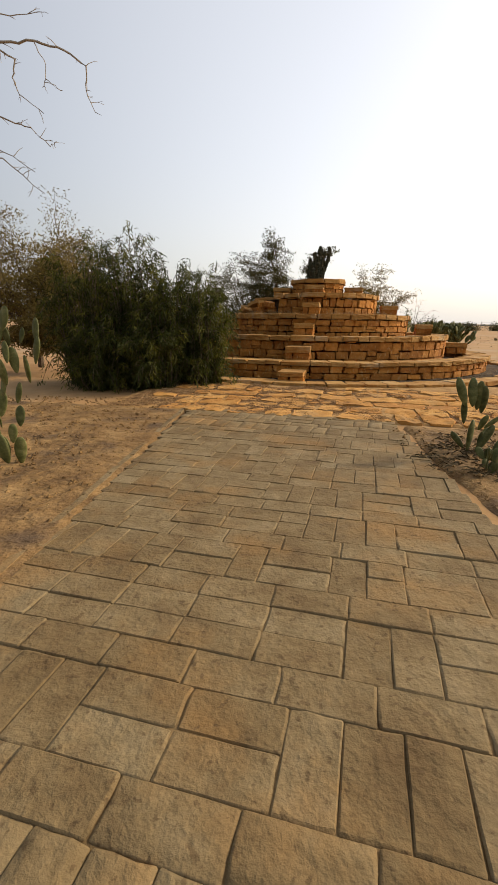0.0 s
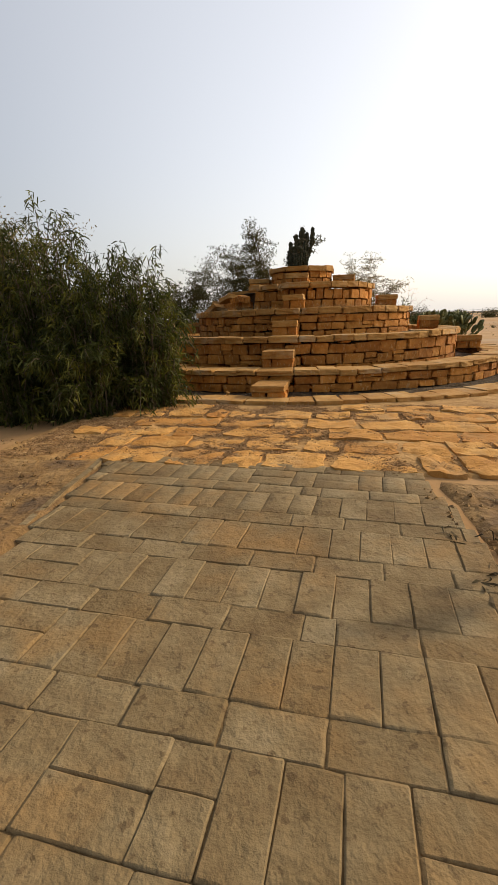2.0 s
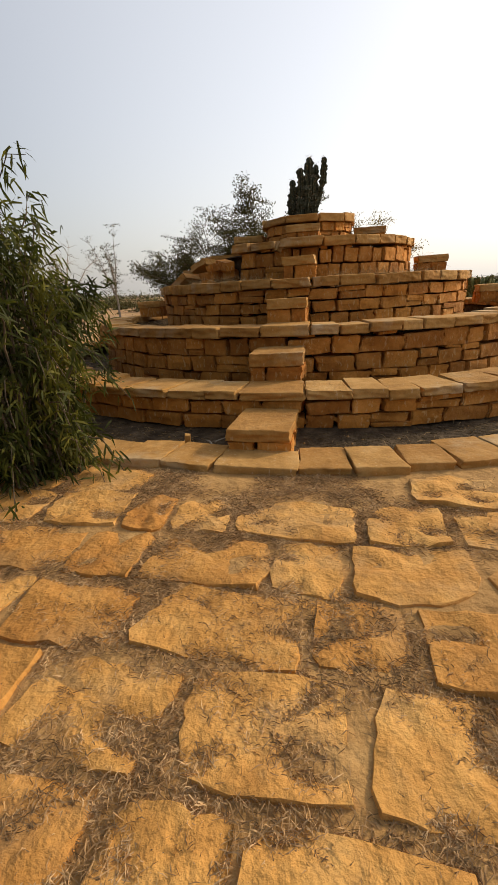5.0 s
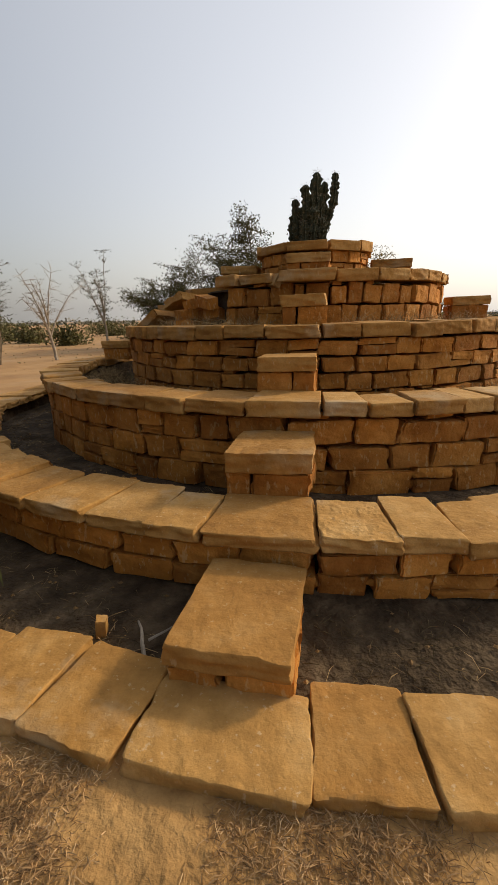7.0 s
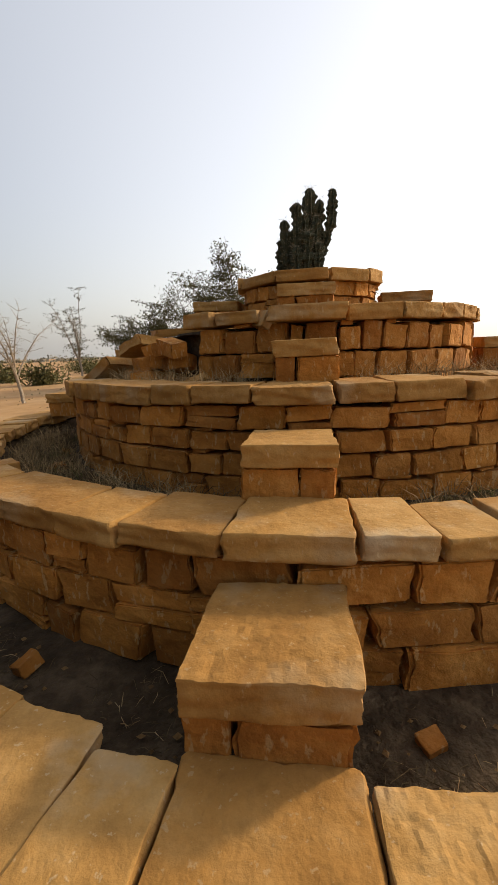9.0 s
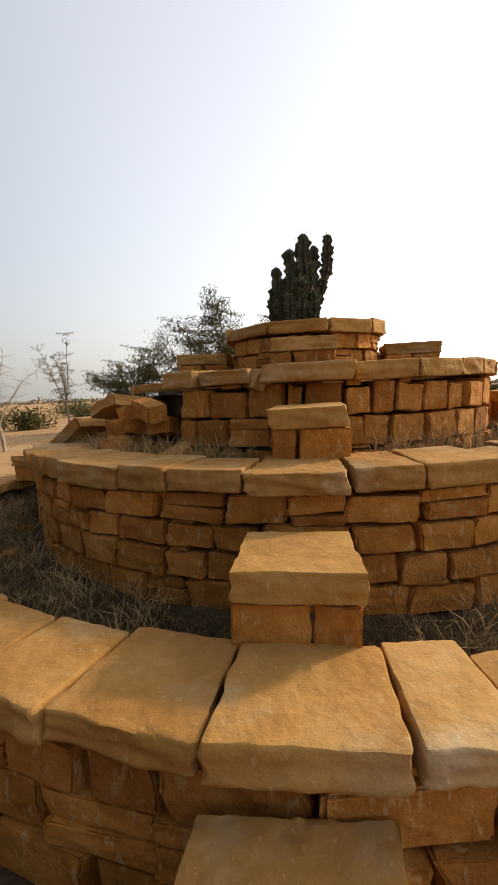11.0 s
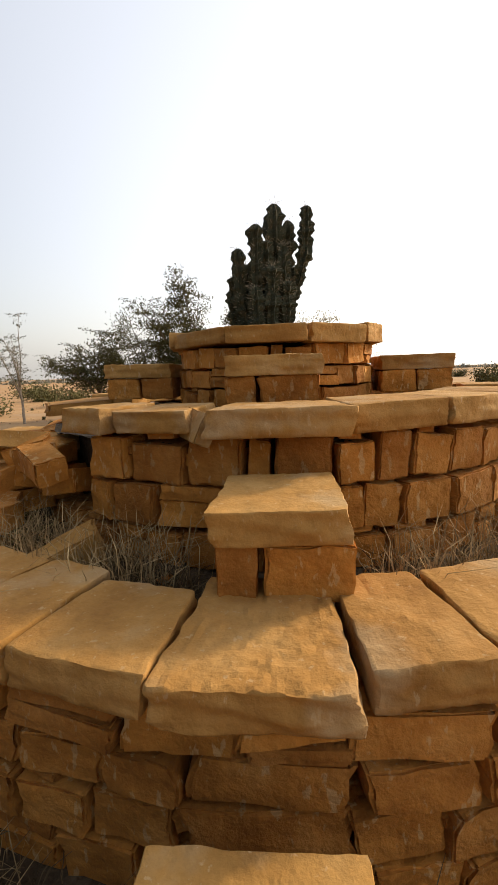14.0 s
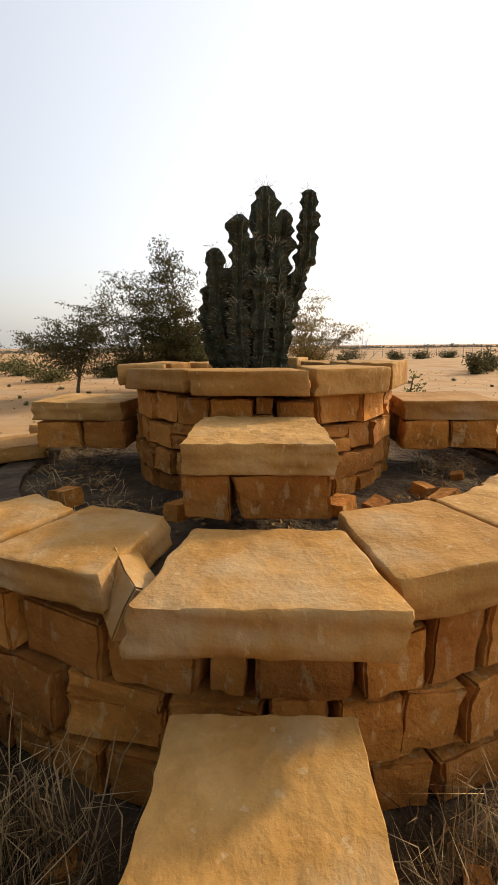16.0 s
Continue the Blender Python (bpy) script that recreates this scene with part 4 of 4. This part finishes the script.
FLAGS = [flag_mesh(400 + i, 1, 1) for i in range(14)]
flags = tagged(new("pavement_flags"), "rough orange sandstone flagstones sunk in dry grass", "flagstones", kind="structure")
gap_spots = []
row, v = 0, -0.01
while v < 2.85:
    d = rng.uniform(0.42, 0.62)
    u = -1.75 if v < 1.0 else -2.4
    u += rng.uniform(0, 0.2)
    while u < 7.5:
        w = rng.uniform(0.32, 0.85)
        p = EDGE + U * (u + w / 2) + V * (v + d / 2)
        rad = (p - C).length
        if rad > 6.93 and rng.random() < (0.98 if u > 1.2 else 0.92):
            piece("flagstone", rng.choice(FLAGS), flags, Matrix.Translation((p.x, p.y, lift(p) + rng.uniform(-0.013, 0.003))) @ pose(0, 0, 0, rng.uniform(-1.2, 1.2), rng.uniform(-1.2, 1.2), -11.8 + rng.uniform(-7, 7) + rng.choice((0, 180)))
                  @ Matrix.Diagonal((w - 0.015, d - 0.015, 1, 1)))
        u += w
    v += d
for j in range(15000):
    p = EDGE + U * rng.uniform(-2.6, 4.5) + V * rng.uniform(0.05, 3.0)
    if (p - C).xy.length > 6.62 and noise.noise(p * 1.9) + 0.5 * noise.noise(p * 5) > (-0.1 if (p - EDGE).dot(U) < 1.4 else 0.05):
        gap_spots.append((Vector((p.x, p.y, lift(p))), 1))
tufts("dry_grass", gap_spots, M_MAT, "matted short dry brown grass in the gaps between flagstones", 0.015, 0.07, 15, 0.9, 0.05, 0.0035)
base = sheet("ground_flags", [tuple((EDGE + U * a + V * b).xy) for a, b in ((-2.9, 0), (8, 0), (8, 4.2), (-2.9, 4.2))], 60, -0.004, 0.012, M_DUST, "dry earth under the flagstones")
for vert in base.data.vertices:
    vert.co.z += lift(vert.co) if vert.co.z > -0.04 and (vert.co - C).xy.length > 6.3 else 0
bed_spots = [(Vector((rng.uniform(-5, -1.2), rng.uniform(1, 8), 0.0)), 1) for j in range(160)] + [(Vector((rng.uniform(2.2, 4.5), rng.uniform(2, 5.8), 0.0)), 1) for j in range(160)]
tufts("dry_grass", bed_spots, M_STRAW, "dry litter and weeds scattered over the earth beds", 0.02, 0.09, 8, 1.0, 0.05)
tufts("dry_grass", [(Vector((2.75 + rng.gauss(0, 0.3), 4.5 + rng.gauss(0, 0.45), 0.0)), 1) for j in range(120)], M_WEED, "heap of dark withered leaves round the prickly pear", 0.04, 0.15, 10, 0.9, 0.05, 0.015)

def pebbles(name, spots, mat, label, lo, hi):
    s = Soup()
    for p in spots:
        q = rng.uniform(lo, hi)
        n = len(s.v)
        for d in ((1, 0, 0), (0, 1, 0), (-1, 0, 0), (0, -1, 0), (0, 0, 0.7), (0, 0, -0.5)):
            s.v.append(tuple(p + Vector(d) * q * rng.uniform(0.6, 1.2)))
        for k in range(4):
            s.f += [(n + k, n + (k + 1) % 4, n + 4), (n + (k + 1) % 4, n + k, n + 5)]
    tagged(s.make(name, mat), label, "gravel", kind="stuff")


pebbles("gravel", [Vector((rng.uniform(-6, -1.1), rng.uniform(1, 8), 0.005)) for j in range(2600)] + [Vector((rng.uniform(2.1, 6), rng.uniform(1.5, 6), 0.005)) for j in range(900)], M_BED, "small stones and clods over the earth beds", 0.008, 0.035)
pebbles("gravel", [polar(rng.uniform(a, b), radians(rng.uniform(-80, 80)), z) for a, b, z in ((1.05, 1.5, 2.04), (2.1, 2.6, 1.38), (3.1, 3.7, 0.74), (4.35, 4.9, 0.22), (5.55, 6.2, 0.05)) for j in range(260)], M_BED, "earth clods and stone chips on the terraces", 0.006, 0.022)
pebbles("gravel", [Vector((rng.uniform(-25, 40), rng.uniform(20, 60), -0.1)) for j in range(1500)], M_SHRUB, "dark pebbles and dung scattered over the sand", 0.02, 0.07)

# paved path of rectangular blocks
path = tagged(new("pavement_path"), "paved path of worn tan sandstone blocks in basket weave", "paving", kind="structure")


def paver_mesh(seed):
    """A worn block one unit across: pillowed top with an uneven outline and pits, and a short skirt."""
    off = Vector((seed * 3.1, seed * 1.7, 0))
    xs = (-0.5, -0.47, -0.18, 0.18, 0.47, 0.5)
    verts, faces = [], []
    for j, y in enumerate(xs):
        for i, x in enumerate(xs):
            rim = (i in (0, 5)) + (j in (0, 5))
            p = Vector((x, y, 0))
            w = noise.noise_vector(p * 3.3 + off) * 0.02
            z = 0.5 + 0.07 * noise.noise(p * 4 + off) - (0.05 * rim + (0.18 * abs(noise.noise(p * 9 + off)) if rim else 0))
            verts.append((x * (1 - 0.012 * (rim == 2)) + w.x, y * (1 - 0.012 * (rim == 2)) + w.y, z))
    for j in range(5):
        for i in range(5):
            k = j * 6 + i
            faces.append((k, k + 1, k + 7, k + 6))
    loop = [*range(6), 11, 17, 23, 29, 35, 34, 33, 32, 31, 30, 24, 18, 12, 6]
    n = len(verts)
    verts += [(verts[k][0], verts[k][1], -0.5) for k in loop]
    for q in range(20):
        w = (q + 1) % 20
        faces.append((loop[w], loop[q], n + q, n + w))
    me = bpy.data.meshes.new("paver")
    me.from_pydata(verts, [], faces)
    me.materials.append(M_PAVER)
    me.shade_smooth()
    me.set_sharp_from_angle(angle=radians(50))
    return me


PAVERS = [paver_mesh(70 + i) for i in range(14)]
PAVE_TURN = -14.0
PU = Vector((math.cos(radians(PAVE_TURN)), math.sin(radians(PAVE_TURN)), 0))
PV = Vector((-PU.y, PU.x, 0))
P0 = EDGE + V * 0.2                      # the path's far edge
LONG, SHORT = 0.378, 0.193
cells = []
v1, rown = 0.0, 0
while v1 > -11:
    flat_row = rown % 2 == 0
    hh = SHORT if flat_row else LONG
    u = -3.6 + rng.uniform(0, 0.3)
    mix = 0.08 if v1 > -2.6 else 0.5
    while u < 3.4:
        if flat_row:
            w = SHORT * 0.8 if rng.random() < 0.08 else LONG * rng.uniform(0.97, 1.03)
            cells.append((u, v1 - hh, w, hh))
        elif rng.random() < mix:
            w = LONG * rng.uniform(0.97, 1.03)
            cells += [(u, v1 - hh / 2, w, hh / 2), (u, v1 - hh, w, hh / 2)]
        else:
            w = SHORT * rng.uniform(0.95, 1.06)
            if rng.random() < 0.04:
                cells += [(u, v1 - hh * 0.45, w, hh * 0.45), (u, v1 - hh, w, hh * 0.55)]
            else:
                cells.append((u, v1 - hh, w, hh))
        u += w
    v1 -= hh
    rown += 1
rest = Soup()
count = 0
for u, v, w, d in cells:
    fan = radians(-2.5 + 3.2 * min(-v / 3, 1))     # the rows open like a fan
    p = P0 + PU * (u + w / 2) + PV * (v + d / 2 + (u + w / 2) * math.tan(fan))
    edge0, edge1 = -1.06 + 0.048 * (p.y - 1.6), 1.86 + 0.078 * (p.y - 1.0)
    cut0, cut1 = max(edge0 - (p.x - w / 2), 0), max(p.x + w / 2 - edge1, 0)
    if w - cut0 - cut1 < 0.05 or p.y < -3:
        continue
    p += PU * (cut0 - cut1) / 2               # blocks are cut to the path's edges
    w -= cut0 + cut1
    z = -0.022 + rng.uniform(-0.005, 0.005)
    m = Matrix.Translation((p.x, p.y, z)) @ pose(0, 0, 0, rng.uniform(-0.6, 0.6), rng.uniform(-0.6, 0.6), PAVE_TURN + math.degrees(fan) + rng.uniform(-1, 1)) @ Matrix.Diagonal((w - rng.uniform(-0.002, 0.007), d - rng.uniform(-0.002, 0.007), 0.05, 1))
    if 1.0 < p.y < 5.6 and count < 300:
        piece("paver", rng.choice(PAVERS), path, m)
        count += 1
    else:
        me = rng.choice(PAVERS)
        n = len(rest.v)
        rest.v += [tuple(m @ q.co) for q in me.vertices]
        rest.f += [tuple(n + i for i in q.vertices) for q in me.polygons]
tagged(rest.make("paver_field", M_PAVER_REST, path, True), kind="stuff")
sheet("ground_joint", ((-1.12, -4), (1.55, -4), (2.3, 6.5), (-0.85, 7.1)), 120, -0.007, 0.006, M_JOINT, "sandy joints between the paving blocks")

# kerb stones along the left edge of the path
kerb = tagged(new("kerb"), "narrow edging of rough sandstone strips along the path", "kerb", kind="structure")
KERBS = [rough_block(960 + i, M_PAVER, 4, 0.05, 0.04, name="kerb_stone") for i in range(6)]
y = -2.0
while y < 7.0:
    ln = rng.uniform(0.3, 0.6)
    x = -1.14 + 0.048 * (y - 1.6)
    piece("kerb_stone", rng.choice(KERBS), kerb, pose(x, y + ln / 2, -0.022, 0, 0, -2.7 + rng.uniform(-2, 2)) @ Matrix.Diagonal((0.06, ln - 0.01, 0.06, 1)))
    y += ln
